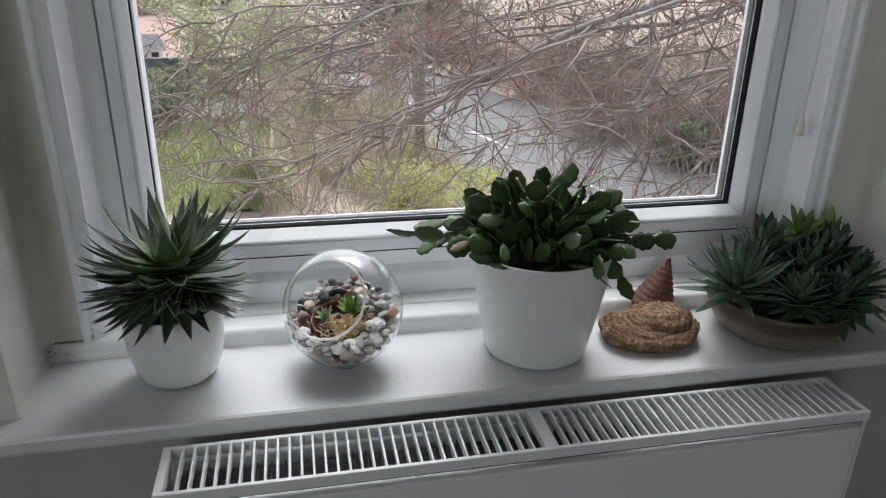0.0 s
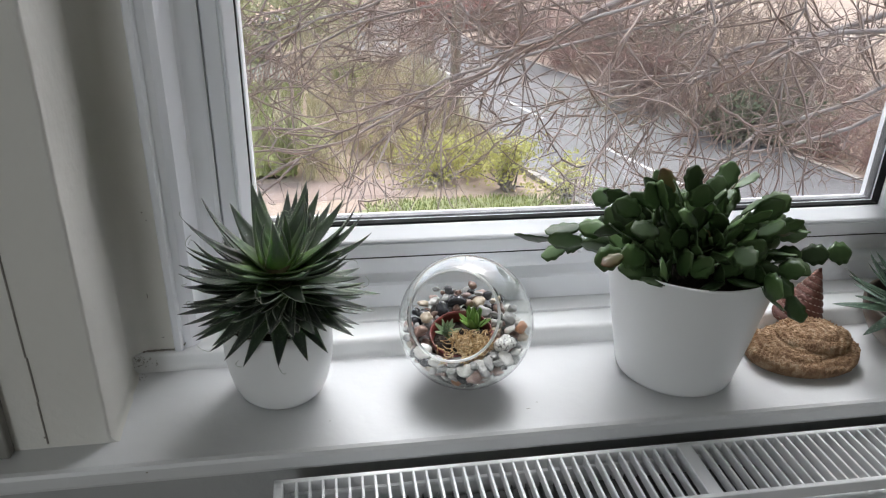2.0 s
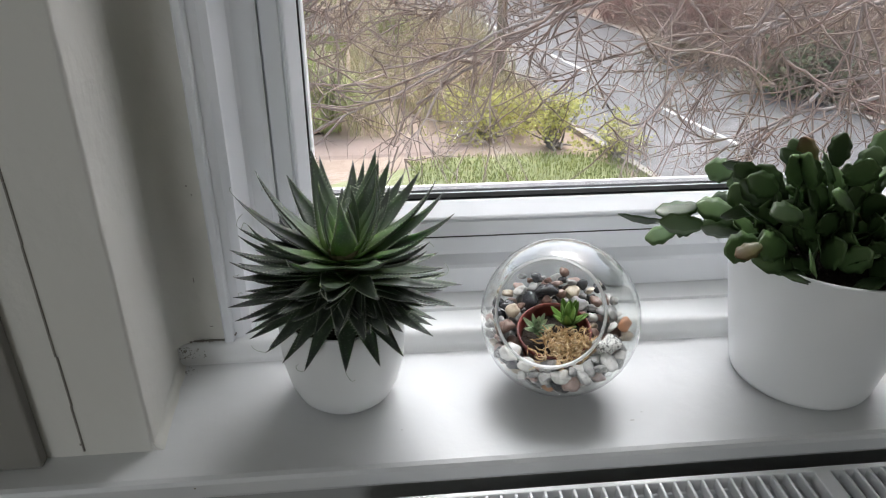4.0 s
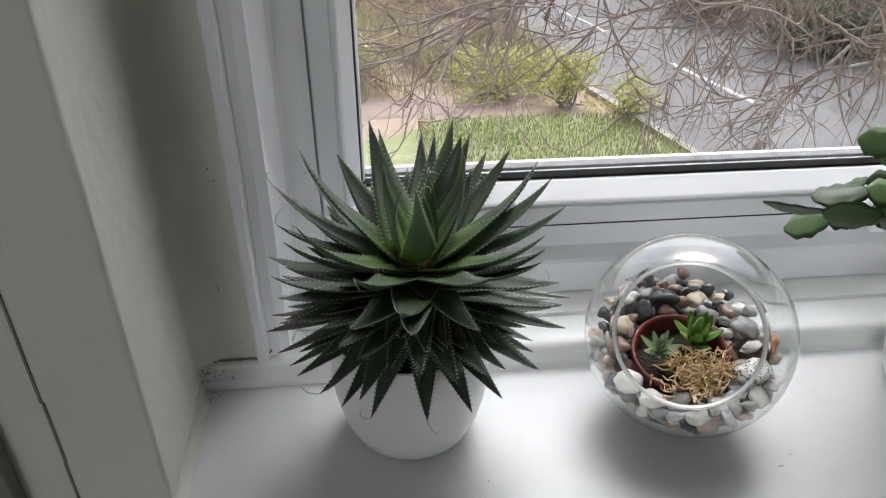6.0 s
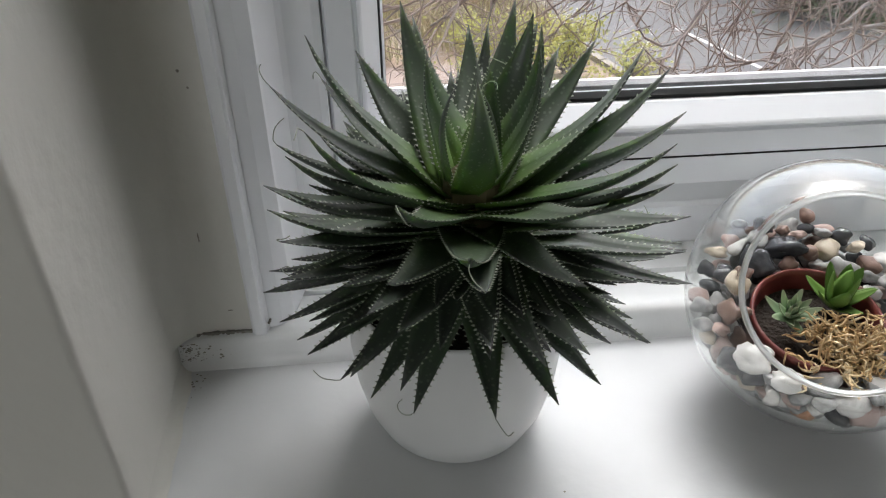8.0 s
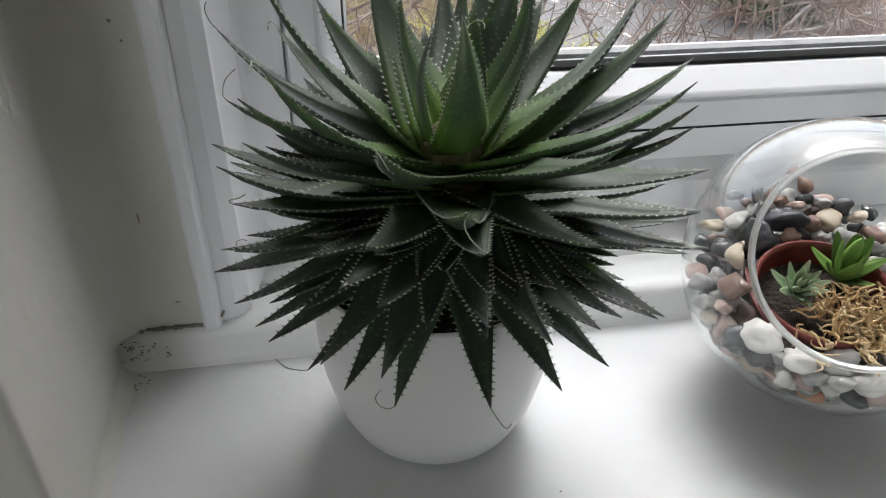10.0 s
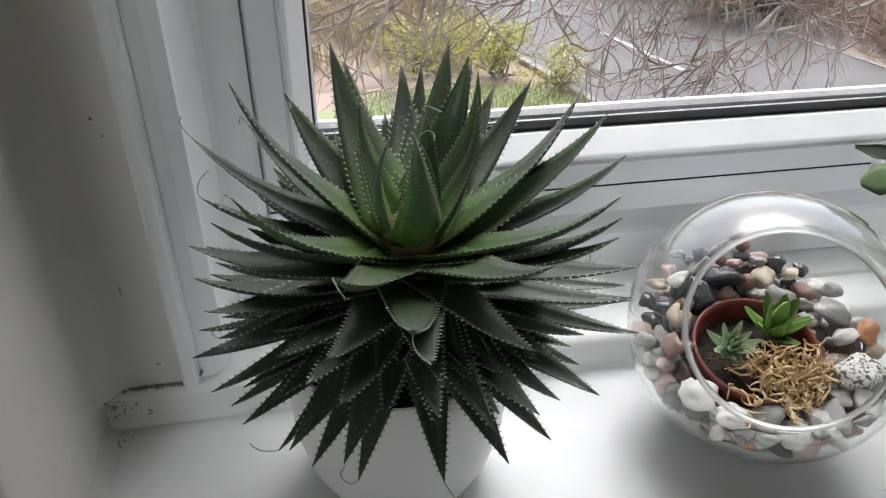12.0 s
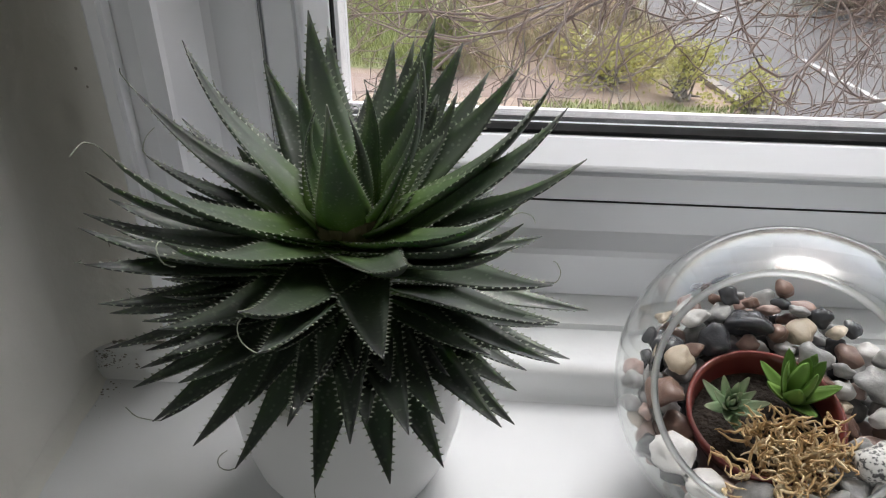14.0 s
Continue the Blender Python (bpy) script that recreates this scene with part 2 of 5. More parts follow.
_l.new(_ad.outputs[0], _mr.inputs["Value"]), _l.new(_mr.outputs[0], _rp.inputs[0])
_e = _rp.color_ramp.elements
_e[0].position, _e[0].color = 0.30, (0.22, 0.19, 0.15, 1)
_e[1].position, _e[1].color = 0.92, (0.12, 0.09, 0.06, 1)
for _p, _c in ((0.50, (0.20, 0.165, 0.125, 1)), (0.64, (0.09, 0.062, 0.042, 1)), (0.80, (0.06, 0.042, 0.03, 1))):
    _x = _e.new(_p)
    _x.color = _c
_l.new(_rp.outputs[0], _n["Principled BSDF"].inputs["Base Color"])
_n["Principled BSDF"].inputs["Roughness"].default_value = 0.4
FUNGUS = mat("bracket_fungus", [(0.07, 0.028, 0.016), (0.30, 0.18, 0.095), (0.62, 0.49, 0.34)], 90, 0.9, 0.14, 1.0, 420, fine=0.3, distort=0.6)
_n, _l = FUNGUS.node_tree.nodes, FUNGUS.node_tree.links
_wv, _mx = _n.new("ShaderNodeTexWave"), _n.new("ShaderNodeMix")
_wv.wave_type, _wv.rings_direction = "RINGS", "Z"
_wv.inputs["Scale"].default_value, _wv.inputs["Distortion"].default_value, _wv.inputs["Detail"].default_value, _wv.inputs["Detail Scale"].default_value = 46, 2.6, 3.0, 2.0
_l.new(next(k for k in _n if k.type == "TEX_COORD").outputs["Object"], _wv.inputs["Vector"])
_rp = next(k for k in _n if k.type == "VALTORGB")
_old = _rp.inputs[0].links[0].from_socket
_mx.inputs[0].default_value = 0.14
_l.new(_old, _mx.inputs[2]), _l.new(_wv.outputs["Fac"], _mx.inputs[3]), _l.new(_mx.outputs[0], _rp.inputs[0])
CONE = mat("shell_brown", [(0.085, 0.028, 0.02), (0.17, 0.065, 0.045)], 90, 0.55, 0.15, 0.3, 400, per=0.3)
CONE_TIP = mat("shell_bead", [(0.40, 0.29, 0.24), (0.56, 0.45, 0.39)], 200, 0.7)
STONES = [mat("stone_" + k, c, 1.6, r, 0.12, 0.12, 9, per=0.35, fine=0.35) for k, c, r in (
    ("white", [(0.45, 0.44, 0.42), (0.64, 0.62, 0.60)], 0.35), ("grey", [(0.15, 0.15, 0.15), (0.35, 0.345, 0.335)], 0.32),
    ("dark", [(0.025, 0.026, 0.03), (0.07, 0.07, 0.075)], 0.22), ("pink", [(0.32, 0.21, 0.18), (0.47, 0.35, 0.31)], 0.35),
    ("tan", [(0.40, 0.33, 0.24), (0.56, 0.48, 0.38)], 0.35), ("brown", [(0.12, 0.07, 0.055), (0.22, 0.14, 0.11)], 0.3), ("orange", [(0.48, 0.22, 0.11), (0.60, 0.34, 0.2)], 0.35))]
MOTTLED = mat("stone_mottled", [(0.07, 0.07, 0.07), (0.6, 0.59, 0.56), (0.66, 0.65, 0.62)], 6, 0.35, 0.02, 0.1)
MOSS = mat("dry_moss", [(0.30, 0.17, 0.075), (0.58, 0.41, 0.21), (0.78, 0.66, 0.47)], 160, 0.85, 0.12, per=0.3)
GLASS_RIM = glass("ground_glass_rim", (0.99, 1.0, 0.995), 0.35)
GLOBE_GLASS = glass("globe_glass", (0.985, 1.0, 0.99))
BARK = mat("twig_bark", [(0.15, 0.12, 0.10), (0.33, 0.28, 0.25), (0.62, 0.59, 0.55)], 3.0, 0.85, 0.12, 0.4, 80, fine=0.3)
TWIG = mat("fine_twig", [(0.19, 0.13, 0.105), (0.33, 0.255, 0.215), (0.58, 0.50, 0.44)], 0.9, 0.85, 0.12)
LITTER = mat("leaf_litter", [(0.24, 0.17, 0.125), (0.40, 0.31, 0.24), (0.50, 0.41, 0.33)], 1.1, 0.95, 0.12, 0.8, 25, fine=0.4)
LAWN = mat("lawn", [(0.20, 0.22, 0.095), (0.28, 0.305, 0.145), (0.36, 0.375, 0.20)], 1.2, 0.95, 0.12, 0.6, 30, fine=0.4)
PAMPAS = mat("pampas_blade", [(0.34, 0.38, 0.14), (0.50, 0.52, 0.24), (0.64, 0.60, 0.36)], 2.2, 0.7, 0.12, fine=0.4)
BLADE = mat("grass_blade", [(0.22, 0.27, 0.08), (0.37, 0.41, 0.15), (0.50, 0.48, 0.22)], 0.9, 0.7, 0.12, fine=0.4)
YELLOW = mat("yellow_leaf", [(0.36, 0.37, 0.11), (0.58, 0.55, 0.17), (0.70, 0.66, 0.28)], 2.5, 0.6, 0.12, fine=0.4)
EVERGREEN = mat("evergreen_leaf", [(0.06, 0.08, 0.04), (0.12, 0.15, 0.07), (0.2, 0.22, 0.11)], 1.6, 0.5, 0.12, fine=0.4)
OLIVE = mat("olive_leaf", [(0.29, 0.30, 0.14), (0.47, 0.46, 0.25), (0.62, 0.60, 0.37)], 1.6, 0.6, 0.12, fine=0.4)
SHRUB = mat("shrub_twig", [(0.40, 0.31, 0.22), (0.60, 0.49, 0.37), (0.72, 0.63, 0.51)], 0.7, 0.9, 0.12)
DARKTWIG = mat("dark_thicket_twig", [(0.13, 0.09, 0.075), (0.24, 0.17, 0.145), (0.40, 0.32, 0.28)], 0.7, 0.9, 0.12)
REDTWIG = mat("red_twig", [(0.30, 0.16, 0.13), (0.43, 0.28, 0.24), (0.50, 0.38, 0.33)], 0.8, 0.9, 0.12)
PLUME = mat("pampas_plume", [(0.62, 0.55, 0.40), (0.78, 0.72, 0.58)], 12, 0.9, 0.15)
TARMAC = mat("damp_tarmac", [(0.068, 0.066, 0.067), (0.088, 0.085, 0.086), (0.108, 0.104, 0.104)], 0.7, 0.55, 0.12, 0.3, 120, fine=0.35)
ROADPAINT = mat("road_paint", [(0.55, 0.55, 0.53), (0.75, 0.75, 0.72)], 14, 0.6, 0.15)
FIELD = mat("ploughed_field", [(0.36, 0.24, 0.18), (0.45, 0.31, 0.24)], 0.5, 0.95, 0.2, 0.4, 4, fine=0.3)
POLE = mat("weathered_pole", [(0.30, 0.27, 0.23), (0.42, 0.38, 0.33)], 9, 0.85, 0.15, 0.4, 60)
RENDERED = mat("white_render", [(0.7, 0.7, 0.68), (0.8, 0.8, 0.78)], 2, 0.8)
SLATE = mat("slate_roof", [(0.10, 0.10, 0.11), (0.16, 0.16, 0.17)], 4, 0.7)
BRICK_RED = mat("red_tiles", [(0.30, 0.09, 0.07), (0.42, 0.15, 0.12)], 3, 0.8, 0.15)

# ---- room ----
WALL_Y, OUT_Y, X0, X1, TOP = -0.117, 0.22, -0.124, 0.897, 2.05
bm = bmesh.new()
# piers with softly rounded plaster arrises
arc = [(0.0035 - 0.0035 * math.sin(a), 0.0035 - 0.0035 * math.cos(a)) for a in (math.pi / 2 * k / 5 for k in range(6))]
extrude(bm, [(-1.8, OUT_Y), (-1.8, WALL_Y)] + [(X0 + 0.0045 - u, WALL_Y + w) for u, w in arc] + [(X0, 0.0), (X0, OUT_Y)], -0.1, 2.5, "z")
extrude(bm, [(2.8, OUT_Y), (2.8, WALL_Y)] + [(X1 + u, WALL_Y + w) for u, w in arc] + [(X1, OUT_Y)], -0.1, 2.5, "z")
box(bm, X0, X1, WALL_Y, OUT_Y, -0.1, 0.878)
box(bm, X0, X1, WALL_Y, OUT_Y, TOP, 2.5)
soften(solid("wall_window", bm, PLASTER, "painted plaster wall round the window recess", "wall"))
for name, b in (("wall_left", (-1.95, -1.8, -4.1, 0.22, -0.1, 2.5)), ("wall_right", (2.8, 2.95, -4.1, 0.22, -0.1, 2.5)), ("wall_back", (-1.8, 2.8, -4.1, -3.95, -0.1, 2.5))):
    solid(name, box(bmesh.new(), *b), PLASTER, "plain pale plaster wall", "wall")
solid("ceiling", box(bmesh.new(), -1.95, 2.95, -4.1, 0.22, 2.4, 2.5), PLASTER, "plain pale ceiling", "ceiling")
solid("floor", box(bmesh.new(), -1.8, 2.8, -3.95, WALL_Y, -0.1, 0.0), CARPET, "plain brown carpeted floor", "floor")

# thin added sheet whose grey paints the shade below the sill
solid("wall_lower", box(bmesh.new(), -1.8, 2.8, WALL_Y - 0.004, WALL_Y, 0.0, 0.8775), SHADED_WALL, "wall below the window sill, greyed to stand for its shade", "wall")

# sill with its horns past the recess, rounded nose
SF = -0.152
bm = bmesh.new()
nose = [(0.09, 0.878), (0.09, 0.9), (SF + 0.005, 0.9), (SF + 0.0015, 0.8985), (SF, 0.895), (SF, 0.884), (SF + 0.002, 0.88), (SF + 0.006, 0.878)]
extrude(bm, nose, X0 - 0.006, X1 + 0.006)
horn = [(WALL_Y + 0.0, 0.878), (WALL_Y + 0.0, 0.9), (SF + 0.005, 0.9), (SF + 0.0015, 0.8985), (SF, 0.895), (SF, 0.884), (SF + 0.002, 0.88), (SF + 0.006, 0.878)]
extrude(bm, horn, -0.42, X0 - 0.006)
extrude(bm, horn, X1 + 0.006, 1.15)
solid("window_sill", bm, SILL, "white gloss-painted deep window sill, slightly worn", "window sill")

# paint-filled coves where the recess sides meet the sill
for name, edge, way in (("trim_cove_1", X0, 1), ("trim_cove_2", X1, -1)):
    bm = bmesh.new()
    rows = []
    for i in range(25):
        y = WALL_Y + 0.001 + (0.0 - WALL_Y - 0.007) * i / 24
        q = 0.0065 + 0.0022 * noise.noise(Vector((y * 60, edge, 0)))
        edge = (X0 - 0.0045 * y / 0.117) if way > 0 else X1
        row = [(edge - way * 0.002, 0.8985), (edge - way * 0.002, 0.9 + q)]
        row += [(edge + way * (0.0002 + q - q * math.sin(t)), 0.9002 + q - q * math.cos(t)) for t in (math.pi / 2 * (1 - k / 5) for k in range(6))]
        row.append((edge + way * (q + 0.001), 0.8985))
        rows.append([bm.verts.new((x, y, z)) for x, z in row])
    for p, q in zip(rows, rows[1:]):
        for k in range(len(p)):
            bm.faces.new((p[k], p[(k + 1) % len(p)], q[(k + 1) % len(p)], q[k]))
    bm.faces.new(rows[0]), bm.faces.new(rows[-1][::-1])
    bmesh.ops.recalc_face_normals(bm, faces=bm.faces)
    soften(solid(name, bm, PLASTER, "soft painted cove where the plaster meets the sill", "trim"))

# ---- window ----
window = thing("window_1", 0.385, 0.08, 0.92, "white plastic casement window over a bare winter garden", "window", kind="structure")
inv = Matrix.Translation((-0.385, -0.08, -0.92))


def wpart(name, bm, material, label="", soft=False):
    return part(name, bm, material, window, label, soft, inv)


# timber moulding along the sill, and the frame's bottom member on it
moulding = [(0.10, 0.899), (0.10, 0.9212), (0.0345, 0.9208), (0.0335, 0.9175), (0.0305, 0.9175), (0.0295, 0.9205), (0.0265, 0.9212), (0.003, 0.9206), (-0.0005, 0.9198), (-0.003, 0.9178), (-0.0042, 0.9145), (-0.0046, 0.908), (-0.0052, 0.904), (-0.0070, 0.9013), (-0.0095, 0.899)]
soften(wpart("sill_moulding", extrude(bmesh.new(), moulding, X0 - 0.004, X1 + 0.004), GLOSS, "white painted timber moulding, cracked at its end"), 32)
bottom = [(0.13, 0.9216), (0.13, 0.9797), (0.0735, 0.9797), (0.0725, 0.9785), (0.0725, 0.960), (0.064, 0.952), (0.062, 0.949), (0.062, 0.9216)]
wpart("frame_bottom", extrude(bmesh.new(), bottom, -0.058, 0.829), UPVC)
jamb = [(-0.081, 0.13), (-0.081, -0.004), (-0.0795, -0.0055), (-0.0745, -0.0055), (-0.073, -0.004), (-0.072, 0.001), (-0.065, 0.003), (-0.0585, 0.009), (-0.058, 0.014), (-0.052, 0.046), (-0.049, 0.050), (-0.035, 0.060), (-0.0312, 0.0645), (-0.0307, 0.0668), (-0.0306, 0.13)]
wpart("frame_side", extrude(bmesh.new(), jamb, 0.9212, 2.0, "z"), UPVC)
wpart("frame_side", extrude(bmesh.new(), [(0.771 - x, y) for x, y in jamb], 0.9212, 2.0, "z"), UPVC)
wpart("frame_top", box(bmesh.new(), -0.081, 0.852, 0.0, 0.13, 2.0, TOP), UPVC)
SX0, SX1, SZ0, SZ1 = -0.0305, 0.8015, 0.9815, 1.998
sash = wpart("sash", ring(bmesh.new(), [(0.0, 0.125), (0.0, 0.070), (0.002, 0.067), (0.0162, 0.0675), (0.0172, 0.0705), (0.0184, 0.0705), (0.0190, 0.0685), (0.0205, 0.0695), (0.0215, 0.0705), (0.0305, 0.086), (0.0305, 0.092), (0.0335, 0.0965), (0.0335, 0.125)], SX0, SX1, SZ0, SZ1), UPVC)
wpart("gasket", ring(bmesh.new(), [(0.0305, 0.092), (0.0310, 0.0895), (0.0328, 0.0905), (0.0338, 0.096), (0.0338, 0.099), (0.0305, 0.099)], SX0 - 0.0015, SX1, SZ0, SZ1), GASKET_GAP_BLACK, "black rubber gasket")
wpart("spacer_bar", ring(bmesh.new(), [(0.030, 0.1035), (0.0362, 0.1035), (0.0362, 0.1132), (0.030, 0.1132)], SX0 - 0.0045, SX1, SZ0, SZ1), mat("grey_spacer", [(0.10, 0.10, 0.105), (0.17, 0.17, 0.175)], 60, 0.5), "grey spacer between the panes")
# black strips added to draw the shadow line between sash and frame
wpart("gap_shade_strip", box(bmesh.new(), SX0 + 0.001, SX1 - 0.001, 0.0722, 0.12, 0.9790, SZ0 + 0.001), GASKET_GAP_BLACK, "black strip standing in for the shade in the sash gap")
for x in (SX0 - 0.0012, SX1 + 0.0002):
    wpart("gap_shade_strip", box(bmesh.new(), x, x + 0.001, 0.0662, 0.09, SZ0, SZ1 - 0.002), GASKET_GAP_BLACK, "black strip standing in for the shade in the sash gap")
wpart("outer_bead", ring(bmesh.new(), [(0.03, 0.1180), (0.0336, 0.1180), (0.0332, 0.125), (0.0, 0.15), (0.0, 0.1255), (0.03, 0.1255)], SX0, SX1, SZ0, SZ1), UPVC)
for y in (0.099, 0.1136):
    p = wpart("pane", box(bmesh.new(), SX0 + 0.031, SX1 - 0.031, y, y + 0.004, SZ0 + 0.031, SZ1 - 0.031), PANE, "clear glass pane")
    p.visible_shadow = False
# plaster returns between recess and frame
for name, a, b in (("window_return_1", X0, -0.0815), ("window_return_2", 0.8525, X1)):
    fillet = [(0.02 - 0.02 * math.sin(t), -0.02 + 0.02 * math.cos(t)) for t in (math.pi / 2 * k / 6 for k in range(7))]
    if a == X0:
        line = [(a + u + 0.0004, w) for u, w in fillet[::-1]] + [(b, 0.0), (b, 0.12), (a + 0.0004, 0.12)]
    else:
        line = [(b - u - 0.0004, w) for u, w in fillet[::-1]] + [(a, 0.0), (a, 0.12), (b - 0.0004, 0.12)]
    soften(solid(name, extrude(bmesh.new(), line, 0.921, TOP, "z"), PLASTER, "narrow plastered return beside the window frame", "wall", "structure"))


# handle on the sash's bottom rail
def window_handle():
    h = thing("window_handle", 0.388, 0.070, 0.9868, "white plastic window handle with a lock button", "handle")
    part("base", box(bmesh.new(), -0.022, 0.030, -0.011, 0.001, -0.0095, 0.0095, 0.0045, 3), UPVC, h)
    part("neck", lathe(bmesh.new(), [(0, 0), (0.008, 0), (0.008, 0.020), (0.006, 0.023), (0, 0.023)], 20), UPVC, h, "", True, Matrix.Translation((0.012, -0.009, 0)) @ Matrix.Rotation(radians(90), 4, "X"))
    part("lever", box(bmesh.new(), 0.006, 0.115, -0.035, -0.024, -0.008, 0.008, 0.004, 3), UPVC, h)
    part("lock_button", lathe(bmesh.new(), [(0, 0), (0.004, 0), (0.004, 0.003), (0, 0.003)], 14), SPACER, h, "grey metal lock button", False, Matrix.Translation((-0.010, -0.010, 0)) @ Matrix.Rotation(radians(90), 4, "X"))


window_handle()

# blind cord
cord = thing("blind_cord", 0.815, 0.028, 1.125, "thin white blind cord with a small plastic pull", "cord")
v, f = [], []
tube(v, f, [Vector((0.004 * math.sin(k * 0.5) * (1 - k / 30), 0.001 * math.sin(k * 0.8), 0.02 + k * 0.0285)) for k in range(31)], [0.0012] * 31, 5)
piece("string", raw("string", v, f, CORD), cord)
part("pull", lathe(bmesh.new(), [(0, 0), (0.0054, 0), (0.0058, 0.004), (0.0045, 0.017), (0.002, 0.026), (0, 0.027)], 16), CORD, cord, "", True)

# board and seam on the wall beside the recess
solid("wall_board", box(bmesh.new(), -0.30, -0.199, WALL_Y - 0.012, WALL_Y, 0.9005, 2.4, 0.002), TAUPE, "narrow taupe board fixed to the wall above the sill", "board")
solid("trim_strip", box(bmesh.new(), -0.36, -0.231, WALL_Y - 0.02, WALL_Y - 0.0125, 0.9005, 2.4, 0.002), PLASTER, "pale painted trim strip on the wall", "trim")


def specks(name, label, spots):
    """Small flat irregular marks: centre, radii, and which way they face."""
    for (x, y, z), (a, b), face, seed in spots:
        bm = bmesh.new()
        vs = []
        for k in range(9):
            t = math.tau * k / 9
            r = 1 + 0.5 * noise.noise(Vector((math.cos(t) * 2, math.sin(t) * 2, seed)))
            u, w = a * r * math.cos(t), b * r * math.sin(t)
            vs.append(bm.verts.new({"y": (x + u, y, z + w), "z": (x + u, y + w, z), "x": (x, y + u, z + w)}[face]))
        bm.faces.new(vs)
        bmesh.ops.recalc_face_normals(bm, faces=bm.faces)
        solid(name, bm, GRIME, label, "mark")


specks("wall_mark", "small dark chip in the paint", [((-0.0925, -0.0006, 1.074), (0.00072, 0.00078), "y", 1), ((-0.0895, -0.0006, 1.066), (0.00059, 0.00059), "y", 2), ((-0.0915, -0.0006, 0.9365), (0.00169, 0.00039), "y", 3), ((-0.173, WALL_Y - 0.0006, 0.912), (0.00078, 0.00143), "y", 4), ((-0.0835, SF - 0.0006, 0.893), (0.00104, 0.00078), "y", 5), ((0.074, -0.112, 0.9006), (0.00065, 0.00052), "z", 6), ((0.265, -0.118, 0.9006), (0.00228, 0.00039), "z", 7), ((0.276, -0.109, 0.9006), (0.00130, 0.00033), "z", 8), ((0.826, SF - 0.0006, 0.893), (0.00091, 0.00065), "y", 9), ((-0.100, -0.0006, 0.985), (0.00039, 0.00325), "y", 10), ((-0.1234, -0.071, 0.935), (0.00059, 0.00260), "x", 11)])
bm = bmesh.new()
rng = random.Random(4)
for k in range(90):
    x = -0.1215 + 0.040 * k / 90
    s = 0.0003 + 0.0013 * max(noise.noise(Vector((k * 0.21, 3, 0))) + 0.25, 0)
    z = 0.9212 + 0.0006 * noise.noise(Vector((k * 0.12, 0, 0)))
    box(bm, x - 0.0004, x + 0.0004, -0.0010 - s * 1.2, 0.001, z - s * 0.8, z + s)
def blot(x, y, z, r, flat):
    """A tiny irregular lump of mould, flattened along y or z."""
    made = bmesh.ops.create_icosphere(bm, subdivisions=1, radius=r)
    for v in made["verts"]:
        v.co *= 1 + 0.7 * noise.noise(v.co * 900 + Vector((x, y, z)) * 4000)
        v.co = Vector((v.co.x * 1.5, v.co.y * (0.35 if flat == "y" else 1), v.co.z * (0.35 if flat == "z" else 1))) + Vector((x, y, z))


for k in range(150):
    x, q = -0.1232 + abs(rng.gauss(0, 0.011)), rng.random()
    blot(x, -0.0045 - 0.0005 * q, 0.9172 - 0.0135 * q, 0.00008 + 0.00055 * rng.random() ** 3, "y")
for k in range(40):
    blot(-0.1185 + abs(rng.gauss(0, 0.006)), -0.0095 - abs(rng.gauss(0, 0.012)), 0.9001, 0.00008 + 0.0005 * rng.random() ** 3, "z")
for k in range(26):
    x = -0.0815 + 0.011 * k / 26
    z = 0.9215 + 0.0062 * (k / 26) ** 2 + 0.001 * noise.noise(Vector((k * 0.5, 9, 0)))
    box(bm, x - 0.0004, x + 0.0004, -0.0014, 0.001, z - 0.0004, z + 0.0004)
tagged(solid("corner_grime", bm, GRIME, "dark cracked mouldy seam in the recess corner", "crack"), kind="structure")
bm = bmesh.new()
for k in range(30):
    z = 0.905 + 0.045 * k
    x = -0.1715 + 0.0012 * noise.noise(Vector((k * 0.6, 0, 0)))
    box(bm, x - 0.0006, x + 0.0006, WALL_Y - 0.0012, WALL_Y + 0.001, z, z + 0.0445)
solid("wall_seam", bm, mat("seam_shadow", [(0.2, 0.18, 0.16), (0.3, 0.28, 0.25)], 60, 0.9), "fine vertical crack in the wall plaster", "crack")

